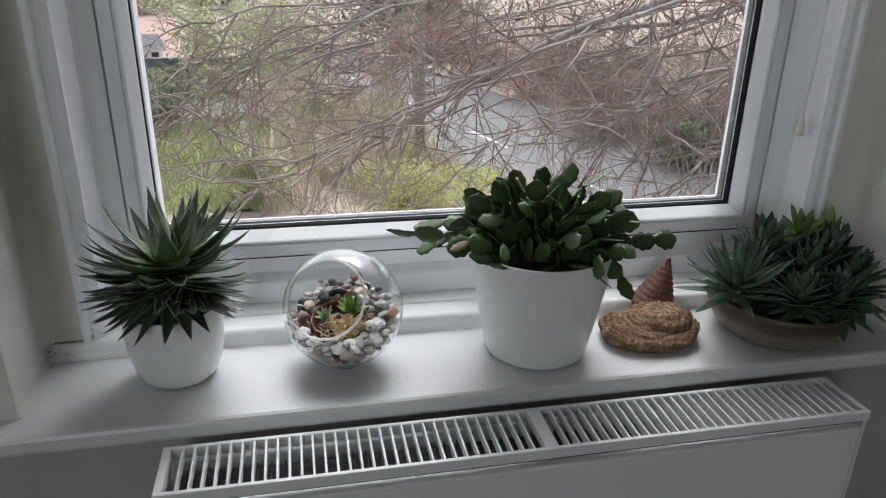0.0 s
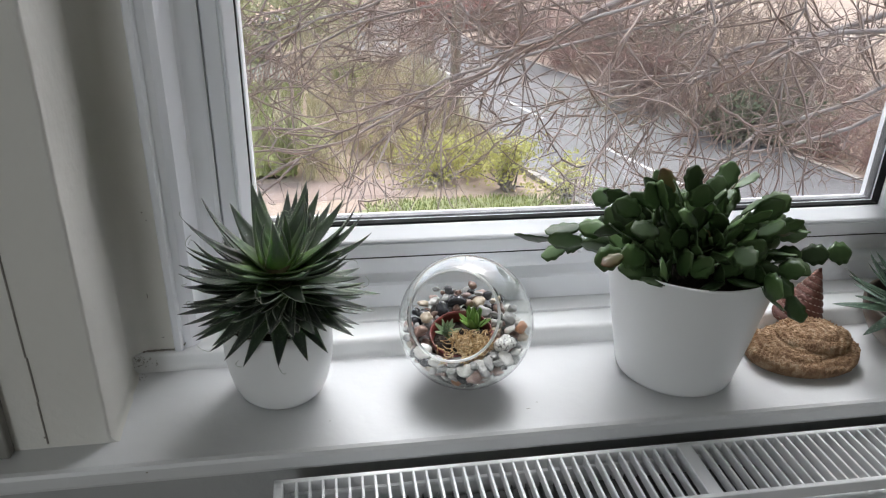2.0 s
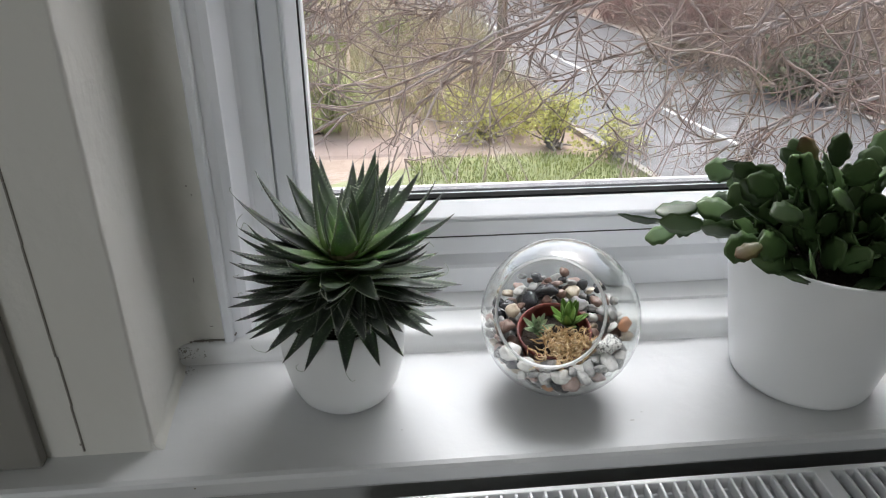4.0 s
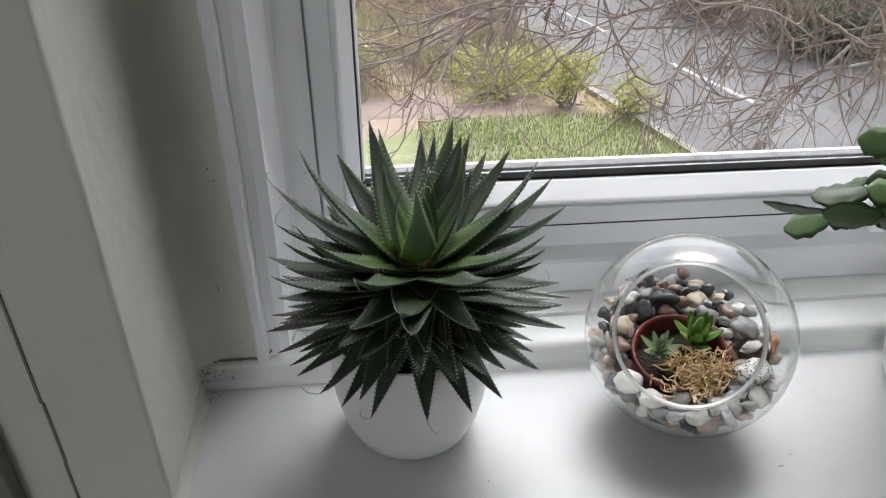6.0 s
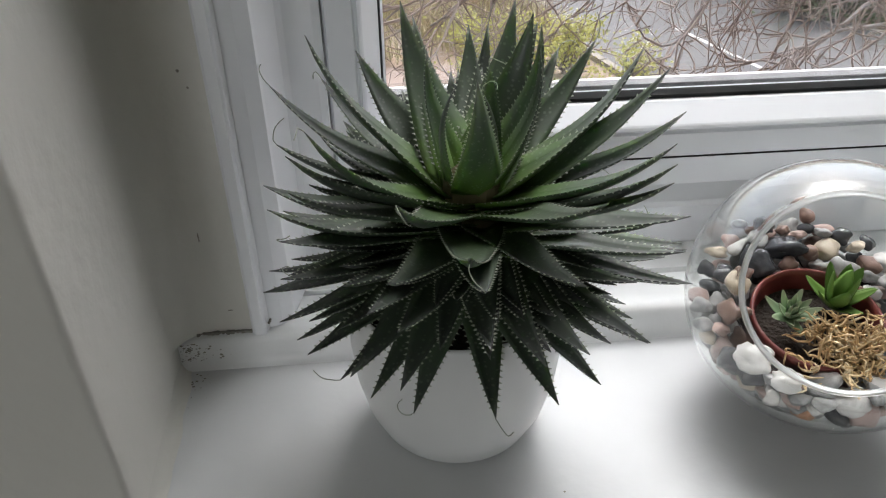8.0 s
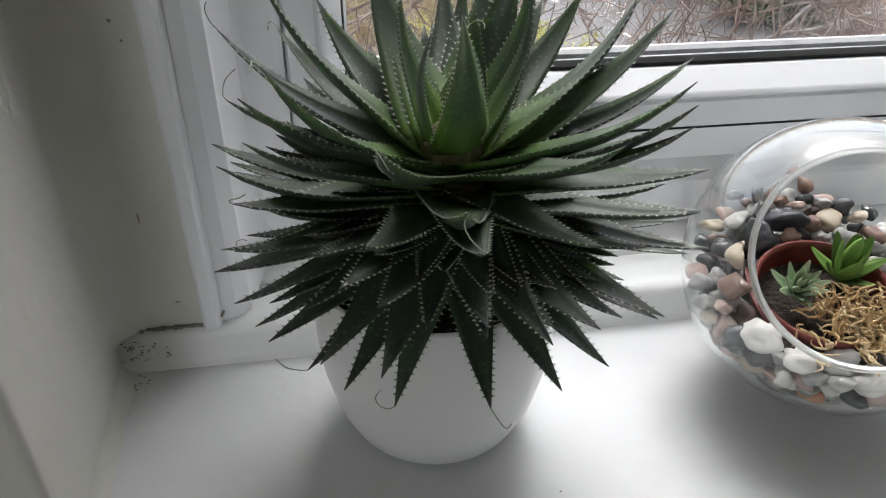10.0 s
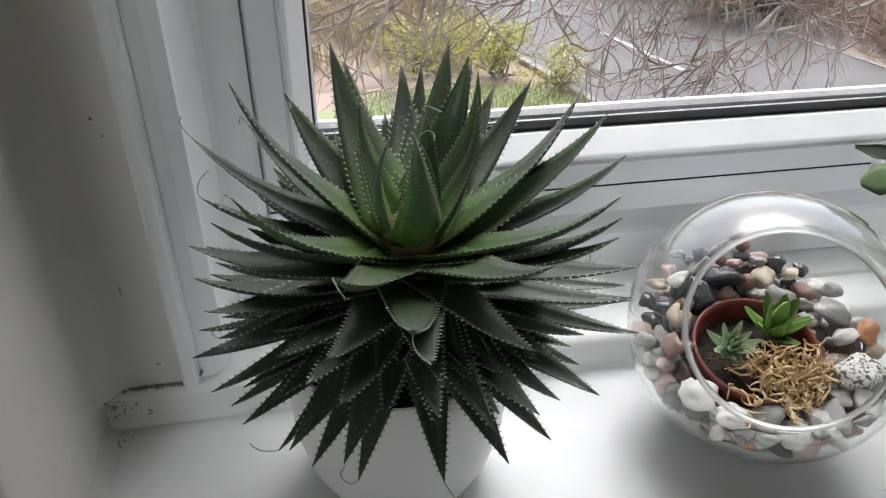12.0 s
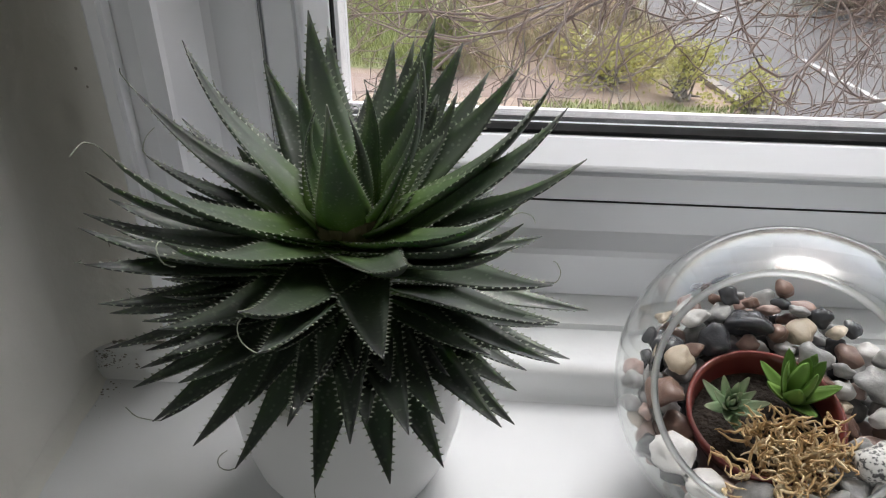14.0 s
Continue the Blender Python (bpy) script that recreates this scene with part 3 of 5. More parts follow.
# ---- radiator ----
def radiator():
    x0, x1, y0, y1, z = 0.024, 0.765, -0.238, -0.170, 0.886
    rad = thing("radiator", (x0 + x1) / 2, -0.2, 0.25, "white enamelled panel radiator with slotted top grille under the sill", "radiator")
    off = Matrix.Translation((-(x0 + x1) / 2, 0.2, -0.25))
    def p(name, bm, material, label="", m=None):
        return part(name, bm, material, rad, label, False, off if m is None else m)
    p("front_panel", box(bmesh.new(), x0 + 0.012, x1 - 0.012, y0 - 0.008, y0 + 0.004, 0.27, z - 0.016, 0.003), RADIATOR)
    p("back_panel", box(bmesh.new(), x0 + 0.012, x1 - 0.012, y1 + 0.002, y1 + 0.01, 0.27, z - 0.02, 0.003), RADIATOR)
    for x in (x0, x1 - 0.004):
        p("side_panel", box(bmesh.new(), x, x + 0.004, y0, y1, 0.27, z - 0.004, 0.001), RADIATOR)
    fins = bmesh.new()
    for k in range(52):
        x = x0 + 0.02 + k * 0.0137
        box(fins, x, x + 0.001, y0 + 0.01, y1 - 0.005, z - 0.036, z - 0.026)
    # added dark block: paints the shade below the grille, as do the dark fins
    p("shade_block", box(bmesh.new(), x0 + 0.012, x1 - 0.012, y0 + 0.006, y1 - 0.002, 0.3, z - 0.034), RAD_SHADE, "dark block standing in for the shade inside the radiator")
    tagged(p("fin_pack", fins, RAD_SHADE), "convector fins darkened for the shade between them", kind="stuff")
    g = p("grille", box(bmesh.new(), x0, x1, y0 - 0.002, y0 + 0.003, z - 0.012, z, 0.001), RADIATOR)
    for b in ((x0, x1, y1 - 0.003, y1 + 0.002), (x0, x0 + 0.008, y0, y1), (x1 - 0.006, x1, y0, y1), (0.396, 0.410, y0, y1)):
        p("grille_rail", box(bmesh.new(), b[0], b[1], b[2], b[3], z - 0.0125, z - 0.0005, 0.001), RADIATOR)
    bar = link(box(bmesh.new(), -0.0012, 0.0012, y0 + 0.002, y1 - 0.002, -0.010, 0.0, 0.0005, 1), "grille_bar")
    bar.materials.append(RADIATOR)
    for a, b in ((x0 + 0.008, 0.396), (0.410, x1 - 0.006)):
        n = 32
        for k in range(1, n):
            piece("grille_bar", bar, g, Matrix.Translation((a + (b - a) * k / n, 0, z - 0.001)))
    return rad


radiator()

# ---- pots ----
def ceramic_pot(x, y, outline, label):
    pot = thing("plant_pot", x, y, 0.9, label, "plant pot")
    part("body", lathe(bmesh.new(), outline, 72), CERAMIC, pot, "", True)
    return pot


POT_A = (0.0285, -0.0540)
pot = ceramic_pot(*POT_A, [(0, 0.001), (0.032, 0.001), (0.0365, 0.002), (0.0405, 0.006), (0.0462, 0.019), (0.0502, 0.037), (0.0518, 0.056), (0.0515, 0.074), (0.0510, 0.085), (0.0500, 0.087), (0.0485, 0.085), (0.0485, 0.070), (0.046, 0.066)], "small rounded white ceramic pot on the sill")
part("soil", lathe(bmesh.new(), [(0.048, 0.074), (0.03, 0.077), (0, 0.078)], 32), SOIL, pot, "dark potting soil")
POT_B = (0.438, -0.066)
pot = ceramic_pot(*POT_B, [(0, 0.001), (0.053, 0.001), (0.059, 0.003), (0.061, 0.008), (0.071, 0.060), (0.0778, 0.098), (0.0835, 0.1325), (0.0840, 0.1348), (0.0826, 0.1358), (0.0810, 0.133), (0.076, 0.108)], "tall tapered white ceramic pot on the sill")
part("soil", lathe(bmesh.new(), [(0.0775, 0.116), (0.03, 0.122), (0, 0.123)], 32), SOIL, pot, "dark potting soil")


# ---- leaves ----
def leaf_mesh(name, length, width, thick, bend, material, teeth=0, hollow=0.25, round_=0.75, tooth=0.0016, twist=0.0, base=0.75, power=1.7, hook=0.0):
    """A fleshy pointed leaf along +x, keeled below; bend lifts (or drops) its tip."""
    bm = bmesh.new()
    rows, n = [], 12
    for i in range(n):
        s = i / (n - 1)
        x = length * s
        w = width / 2 * (base + (1 - base) * math.sin(min(s / 0.3, 1) * math.pi / 2)) * (1 - s ** power) ** round_ + 0.0002
        t = thick * (1 - s) ** 0.65 + 0.0003
        z = bend * length * s * s + hook * length * max(s - 0.55, 0) ** 2
        tw = twist * s
        row = []
        for a, b in ((-1, 0), (-0.55, -hollow * t), (0, -hollow * 1.5 * t), (0.55, -hollow * t), (1, 0), (0.6, -0.62 * t), (0, -t), (-0.6, -0.62 * t)):
            yy, zz = a * w, b
            row.append(bm.verts.new((x, yy * math.cos(tw) - zz * math.sin(tw), z + yy * math.sin(tw) + zz * math.cos(tw))))
        rows.append(row)
    for a, b in zip(rows, rows[1:]):
        for k in range(8):
            bm.faces.new((a[k], b[k], b[(k + 1) % 8], a[(k + 1) % 8]))
    bm.faces.new(rows[0])
    bm.faces.new(rows[-1][::-1])
    bmesh.ops.recalc_face_normals(bm, faces=bm.faces)
    for f in bm.faces:
        f.smooth = True
    for side in (0, 4):
        for k in range(teeth):
            s = 0.12 + 0.82 * k / max(teeth - 1, 1)
            i = min(int(s * (n - 1)), n - 2)
            f = s * (n - 1) - i
            p = rows[i][side].co.lerp(rows[i + 1][side].co, f)
            d = rows[i + 1][side].co - rows[i][side].co
            d.normalize()
            out = Vector((0.45, -1 if side == 0 else 1, 0.15)).normalized()
            q = [bm.verts.new(c) for c in (p - d * 0.0006, p + d * 0.0006, p + Vector((0, 0, -0.0007)), p + out * tooth * (1 - 0.35 * s))]
            for tri in ((0, 1, 3), (1, 2, 3), (2, 0, 3)):
                fc = bm.faces.new([q[j] for j in tri])
                fc.material_index = 1
    me = link(bm, name)
    me.materials.append(material)
    me.materials.append(TOOTH)
    return me


def turn(az, el, roll=0.0):
    return Matrix.Rotation(az, 4, "Z") @ Matrix.Rotation(-el, 4, "Y") @ Matrix.Rotation(roll, 4, "X")


# bearing and rise in degrees of the leaves that face the room
LEAF_WAYS = [(110, 39), (104, 33), (83, 28), (78, 29), (68, 38), (61, 31), (53, 22), (40, 28), (11, 33), (2, 32), (-6, 20), (-42, 26), (-43, 22), (-47, 19), (-37, 6), (-31, -6), (-32, -6), (-36, -11), (-50, -22), (-60, -32), (-73, -35), (-88, -36), (-113, -39), (-115, -22), (-136, -31), (-149, -19), (-148, -7), (-145, 5), (-150, 11), (-143, 18), (-146, 25), (-145, 32), (165, 26), (156, 37), (-98, 14), (-115, 23), (-68, 21), (-95, 6), (-73, 4), (-115, 6), (-142, -27), (-165, -20), (-156, -31), (-127, -23), (-125, -37), (178, -24), (-20, -22), (-42, -29), (-8, -18)]


def aloe():
    rng = random.Random(11)
    plant = thing("aloe_plant", 0.034, -0.060, 0.977, "bushy dark green aloe with toothed pointed leaves in a white pot", "plant")
    part("stem", lathe(bmesh.new(), [(0, -0.004), (0.013, -0.004), (0.015, 0.03), (0.012, 0.066), (0.004, 0.074), (0, 0.075)], 16), STEM, plant)
    kinds = {b: [leaf_mesh("leaf", 0.09, w, t, b, ALOE, 25, hollow=0.34, twist=tw, base=0.88, power=1.22, round_=1.0, tooth=0.0019, hook=0.42) for w, t, tw in ((0.0300, 0.0074, 0.2), (0.0330, 0.0080, -0.15), (0.0275, 0.0068, 0.3))] for b in (-0.26, -0.14, -0.04, 0.08, 0.18)}
    ends, ways = [], []

    def leaf(az, el, reach):
        """A leaf whose tip lies at this bearing, rise and distance from the crown's middle."""
        d = Vector((math.cos(el) * math.cos(az), math.cos(el) * math.sin(az), math.sin(el)))
        tip = Vector((0, 0, 0.065)) + d * reach
        up = min(max((math.degrees(el) + 35) / 75, 0), 1)
        foot = Vector((0.006 * math.cos(az), 0.006 * math.sin(az), 0.030 + 0.034 * up + rng.uniform(-0.003, 0.003)))
        v = tip - foot
        bend = (-0.26, -0.14, -0.04, 0.08, 0.18)[min(max(int(up * 4.2 + rng.uniform(-0.6, 0.8)), 0), 4)]
        me = rng.choice(kinds[bend])
        end = bend + 0.42 * 0.2025
        aim = math.atan2(v.z, math.hypot(v.x, v.y)) - math.atan(end)
        size = v.length / (0.09 * math.hypot(1, end))
        wide = min(max(0.92 / size, 0.85), 1.25) * (1.06 if el > 0.6 else 1.0)
        m = Matrix.Translation(foot) @ turn(math.atan2(v.y, v.x), aim, rng.uniform(-0.22, 0.22)) @ Matrix.Diagonal((size, size * wide, size * wide, 1))
        piece("leaf", me, plant, m)
        ends.append((m @ me.vertices[88].co, m.to_3x3() @ Vector((1, 0, 0.5))))
        ways.append(d)

    for az, el in LEAF_WAYS:
        leaf(radians(az), radians(el), (0.091 if el > -8 else 0.098) if el < 55 else 0.088)
    # the rest of the crown, wherever there is room between those
    for k in range(900):
        rise = -0.64 + 1.61 * ((k * 0.618034) % 1)
        el = math.asin(min(rise, 0.97))
        az = k * 2.39996 + rng.uniform(-0.2, 0.2)
        d = Vector((math.cos(el) * math.cos(az), math.cos(el) * math.sin(az), math.sin(el)))
        room = radians(11 if rise < 0.1 else 14 if rise < 0.5 else 17.5)
        if len(ways) < 230 and all(d.angle(w) > room for w in ways):
            leaf(az, el, (0.088 if el > -0.1 else 0.094) * rng.uniform(0.90, 1.03) * (1 if el < 0.75 else 0.84))
    # inner young leaves, close and upright
    for k in range(6):
        leaf(k * 2.4, radians(60 + 4 * k), 0.060 - 0.004 * k)
    # a low skirt over the pot's rim
    for k in range(24):
        leaf(k * math.tau / 24 + rng.uniform(-0.08, 0.08), radians(rng.uniform(-26, -8)), rng.uniform(0.078, 0.092))
    # short leaves deep between the others
    for k in range(44):
        leaf(k * 2.39996 + 0.7, radians(-42 + 70 * ((k * 0.618034) % 1)), rng.uniform(0.060, 0.076))
    # dry curled threads at some leaf tips
    for p, d in rng.sample(ends[:90], 20):
        pts, d = [p], d.normalized()
        spin = Matrix.Rotation(rng.choice((-1, 1)) * rng.uniform(0.25, 0.6), 3, Vector((rng.gauss(0, 1), rng.gauss(0, 1), rng.gauss(0, 1))).normalized())
        for j in range(7):
            d = (spin @ d + Vector((rng.gauss(0, 0.12), rng.gauss(0, 0.12), 0.05))).normalized()
            pts.append(pts[-1] + d * 0.0019)
        v, f = [], []
        tube(v, f, pts, [0.00024] * 8, 3)
        piece("dry_thread", raw("dry_thread", v, f, TOOTH), plant)


aloe()


def pad_mesh(name, length, width, bend, material):
    bm = bmesh.new()
    rows, n = [], 17
    for i in range(n):
        s = i / (n - 1)
        w = width / 2 * max(math.sin(math.pi * min(0.06 + 0.94 * s, 0.985)) ** 0.55, 0.12) * (0.78 + 0.30 * s)
        w *= 1 + 0.09 * math.sin(s * 19)
        z = bend * length * s * s
        t = 0.0008
        rows.append([bm.verts.new(c) for c in ((length * s, -w, z), (length * s, -w * 0.5, z + t * 0.7), (length * s, 0, z + t * 1.3), (length * s, w * 0.5, z + t * 0.7), (length * s, w, z), (length * s, w * 0.5, z - t * 0.6), (length * s, 0, z - t), (length * s, -w * 0.5, z - t * 0.6))])
    for a, b in zip(rows, rows[1:]):
        for k in range(8):
            bm.faces.new((a[k], b[k], b[(k + 1) % 8], a[(k + 1) % 8]))
    bm.faces.new(rows[0])
    bm.faces.new(rows[-1][::-1])
    bmesh.ops.recalc_face_normals(bm, faces=bm.faces)
    me = smooth(link(bm, name))
    me.materials.append(material)
    return me


def holiday_cactus():
    rng = random.Random(5)
    plant = thing("holiday_cactus", POT_B[0], POT_B[1], 1.022, "green holiday cactus with flat oval pads in a white pot", "plant")
    pads = [pad_mesh("pad", l, w, b, PAD) for l, w, b in ((0.033, 0.0262, 0.10), (0.029, 0.0240, -0.20), (0.035, 0.0262, 0.22), (0.027, 0.0230, -0.10))]
    reds = [pad_mesh("pad", 0.027, 0.018, 0.05, PAD_RED)]
    part("stem", lathe(bmesh.new(), [(0, 0), (0.012, 0), (0.009, 0.014), (0.004, 0.024), (0, 0.025)], 10), STEM, plant)

    def chain(az, el, reach, joints, droop, high=0.010):
        p = Vector((reach * math.cos(az), reach * math.sin(az), high))
        a, e, roll = az + rng.uniform(-0.7, 0.7), el, rng.uniform(-1.9, 1.9)
        for j in range(joints):
            size = rng.uniform(0.82, 1.1)
            me = rng.choice(reds) if rng.random() < 0.035 else rng.choice(pads)
            m = Matrix.Translation(p) @ turn(a, e, roll) @ Matrix.Scale(size, 4)
            piece("pad", me, plant, m)
            p = m @ Vector((me.vertices[-6].co.x * 0.96, 0, me.vertices[-6].co.z))
            a += rng.uniform(-0.45, 0.45)
            e -= droop * rng.uniform(0.5, 1.4)
            roll += rng.uniform(-0.7, 0.7)

    for k in range(88):
        az = k * 2.39996 + rng.uniform(-0.3, 0.3)
        q = (k + 0.5) / 88
        chain(az, radians(84 - 64 * q + rng.uniform(-14, 14)), 0.010 + 0.052 * q, rng.choice((2, 3, 3)) if math.sin(az) > -0.45 or q < 0.45 else rng.choice((1, 2)), 0.22 + 0.24 * q)
    # long arms over the rim
    for az, el, joints, droop in ((3.25, 0.22, 4, 0.16), (3.0, 0.02, 4, 0.18), (3.6, 0.2, 2, 0.3), (-0.25, 0.3, 4, 0.12), (-0.05, 0.45, 3, 0.2), (-0.6, 0.1, 3, 0.6), (-1.35, 0.0, 2, 0.9), (0.3, 0.4, 3, 0.3)):
        chain(az, el, 0.052, joints, droop, 0.009)


holiday_cactus()

# ---- glass globe with pebbles ----
GLOBE = Vector((0.2108, -0.0638, 0.9704))
GLOBE_R = 0.0668
OPEN = Vector((-0.38, -0.714, 0.588)).normalized()


def globe():
    bowl = thing("glass_terrarium", GLOBE.x, GLOBE.y, 0.9, "clear glass globe with a wide round opening, filled with pebbles", "terrarium")
    half = math.asin(0.0430 / GLOBE_R)
    bm = bmesh.new()
    t = 0.0012
    rim = [(GLOBE_R + 0.0001, half + 0.035), (GLOBE_R + 0.0004, half + 0.005), (GLOBE_R + 0.0001, half - 0.016), (GLOBE_R - t, half - 0.020), (GLOBE_R - t - 0.0003, half - 0.005), (GLOBE_R - t - 0.0001, half + 0.03)]
    outer = [(GLOBE_R, half + 0.07 + (math.pi - half - 0.07) * k / 40) for k in range(41)]
    inner = [(GLOBE_R - t, a) for _, a in outer[::-1]]
    lathe(bm, [(r * math.sin(a), r * math.cos(a)) for r, a in inner + rim[::-1] + outer], 72)
    bmesh.ops.remove_doubles(bm, verts=bm.verts, dist=1e-6)
    bmesh.ops.recalc_face_normals(bm, faces=bm.faces)
    q = OPEN.to_track_quat("Z", "Y").to_matrix().to_4x4()
    bmesh.ops.transform(bm, matrix=Matrix.Translation((0, 0, GLOBE.z - 0.9)) @ q, verts=bm.verts)
    # flattened base
    for v in bm.verts:
        inside = (v.co - Vector((0, 0, GLOBE.z - 0.9))).length < GLOBE_R - t / 2
        far = math.hypot(v.co.x, v.co.y)
        if v.co.z < 0.0085:
            v.co.z = 0.0008 + (0.0016 if inside else 0) + 0.0077 * min(max((far - 0.0165) / 0.0070, 0), 1) ** 2
    g = part("glass_shell", bm, GLOBE_GLASS, bowl, "", True)
    g.visible_shadow = False
    ring_r, ring_z = (GLOBE_R - 0.0006) * math.sin(half), (GLOBE_R - 0.0006) * math.cos(half)
    bm = lathe(bmesh.new(), [(ring_r + 0.0013 * math.cos(a), ring_z + 0.0013 * math.sin(a)) for a in (k * math.pi / 5 for k in range(11))], 72)
    bmesh.ops.remove_doubles(bm, verts=bm.verts, dist=1e-6)
    bmesh.ops.recalc_face_normals(bm, faces=bm.faces)
    bmesh.ops.transform(bm, matrix=Matrix.Translation((0, 0, GLOBE.z - 0.9)) @ q, verts=bm.verts)
    r = part("rim", bm, GLASS_RIM, bowl, "rounded milky glass rim", True)
    r.visible_shadow = False


globe()
LITTLE = Vector((0.2055, -0.0690, 0.9570))
LEAN_POT = Matrix.Translation(LITTLE) @ Matrix.Rotation(radians(14), 4, Vector((1, -0.35, 0))) @ Matrix.Scale(1.14, 4)


def little_pot():
    pot = thing("nursery_pot", *LITTLE, "small red-brown plastic pot sunk among the pebbles", "plant pot")
    pot.matrix_world = LEAN_POT
    part("body", lathe(bmesh.new(), [(0, -0.034), (0.018, -0.034), (0.0255, 0.0), (0.0272, 0.001), (0.0275, 0.0045), (0.0262, 0.005), (0.0253, 0.002), (0.024, -0.006)], 48), BROWN_POT, pot, "", True)
    part("soil", lathe(bmesh.new(), [(0.0245, -0.006), (0.012, -0.003), (0, -0.004)], 24), SOIL, pot, "dark soil")
    rng = random.Random(3)
    a = thing("small_succulent", 0, 0, 0, "tiny grey-green rosette succulent in a red-brown pot", "plant")
    a.matrix_world = LEAN_POT @ Matrix.Translation((-0.0125, 0.002, 0.0035)) @ Matrix.Rotation(0.25, 4, "X") @ Matrix.Scale(1.25, 4)
    me = leaf_mesh("leaf", 0.011, 0.0042, 0.0014, 0.25, SPROUT, 0)
    for k in range(22):
        u = k / 21
        piece("leaf", me, a, Matrix.Translation((0, 0, 0.001 + 0.003 * u)) @ turn(k * 2.4, radians(8 + 66 * u)) @ Matrix.Scale(1.0 - 0.45 * u, 4))
    b = thing("small_succulent", 0, 0, 0, "small bright green upright succulent in a red-brown pot", "plant")
    b.matrix_world = LEAN_POT @ Matrix.Translation((0.0125, 0.008, 0.0)) @ Matrix.Scale(0.98, 4)
    me = leaf_mesh("leaf", 0.022, 0.0090, 0.0030, 0.16, LIME, 0, round_=0.6)
    for k in range(13):
        u = k / 12
        piece("leaf", me, b, Matrix.Translation((0, 0, 0.001)) @ turn(k * 2.4, radians(18 + 62 * u)) @ Matrix.Scale(0.8 + 0.25 * u, 4))
    # dry moss spilling over the near rim
    moss = thing("dry_moss", LITTLE.x, LITTLE.y, LITTLE.z, "tangle of dry straw-coloured moss over the pot rim", "moss")
    for k in range(90):
        v, f = [], []
        q = rng.random()
        c = LEAN_POT @ Vector((rng.gauss(0.004, 0.009), -0.008 - 0.022 * q + rng.gauss(0, 0.004), 0.0035 - 0.004 * max(q - 0.6, 0) + rng.random() * 0.006))
        for s in range(4):
            p, d = c.copy(), Vector((rng.gauss(0, 1), rng.gauss(0, 1), rng.gauss(0.15, 0.6))).normalized()
            pts = [p - LITTLE]
            for j in range(6):
                d = (d + Vector((rng.gauss(0, 0.5), rng.gauss(0, 0.5), rng.gauss(0, 0.4)))).normalized()
                pts.append(pts[-1] + d * 0.0021)
            tube(v, f, pts, [0.0006, 0.00065, 0.0006, 0.00055, 0.0005, 0.0004, 0.0002], 4)
        piece("tuft", raw("tuft", v, f, MOSS), moss)


little_pot()


def stone_mesh(seed, material, flat):
    bm = bmesh.new()
    bmesh.ops.create_icosphere(bm, subdivisions=3, radius=1)
    off = Vector((seed * 7.3, seed * 3.1, seed * 1.7))
    for v in bm.verts:
        v.co *= 1 + 0.50 * noise.noise(v.co * 1.0 + off) + 0.13 * noise.noise(v.co * 2.2 + off)
        v.co.z *= flat
        v.co.y *= 0.86
    me = smooth(link(bm, "pebble"))
    me.materials.append(material)
    return me


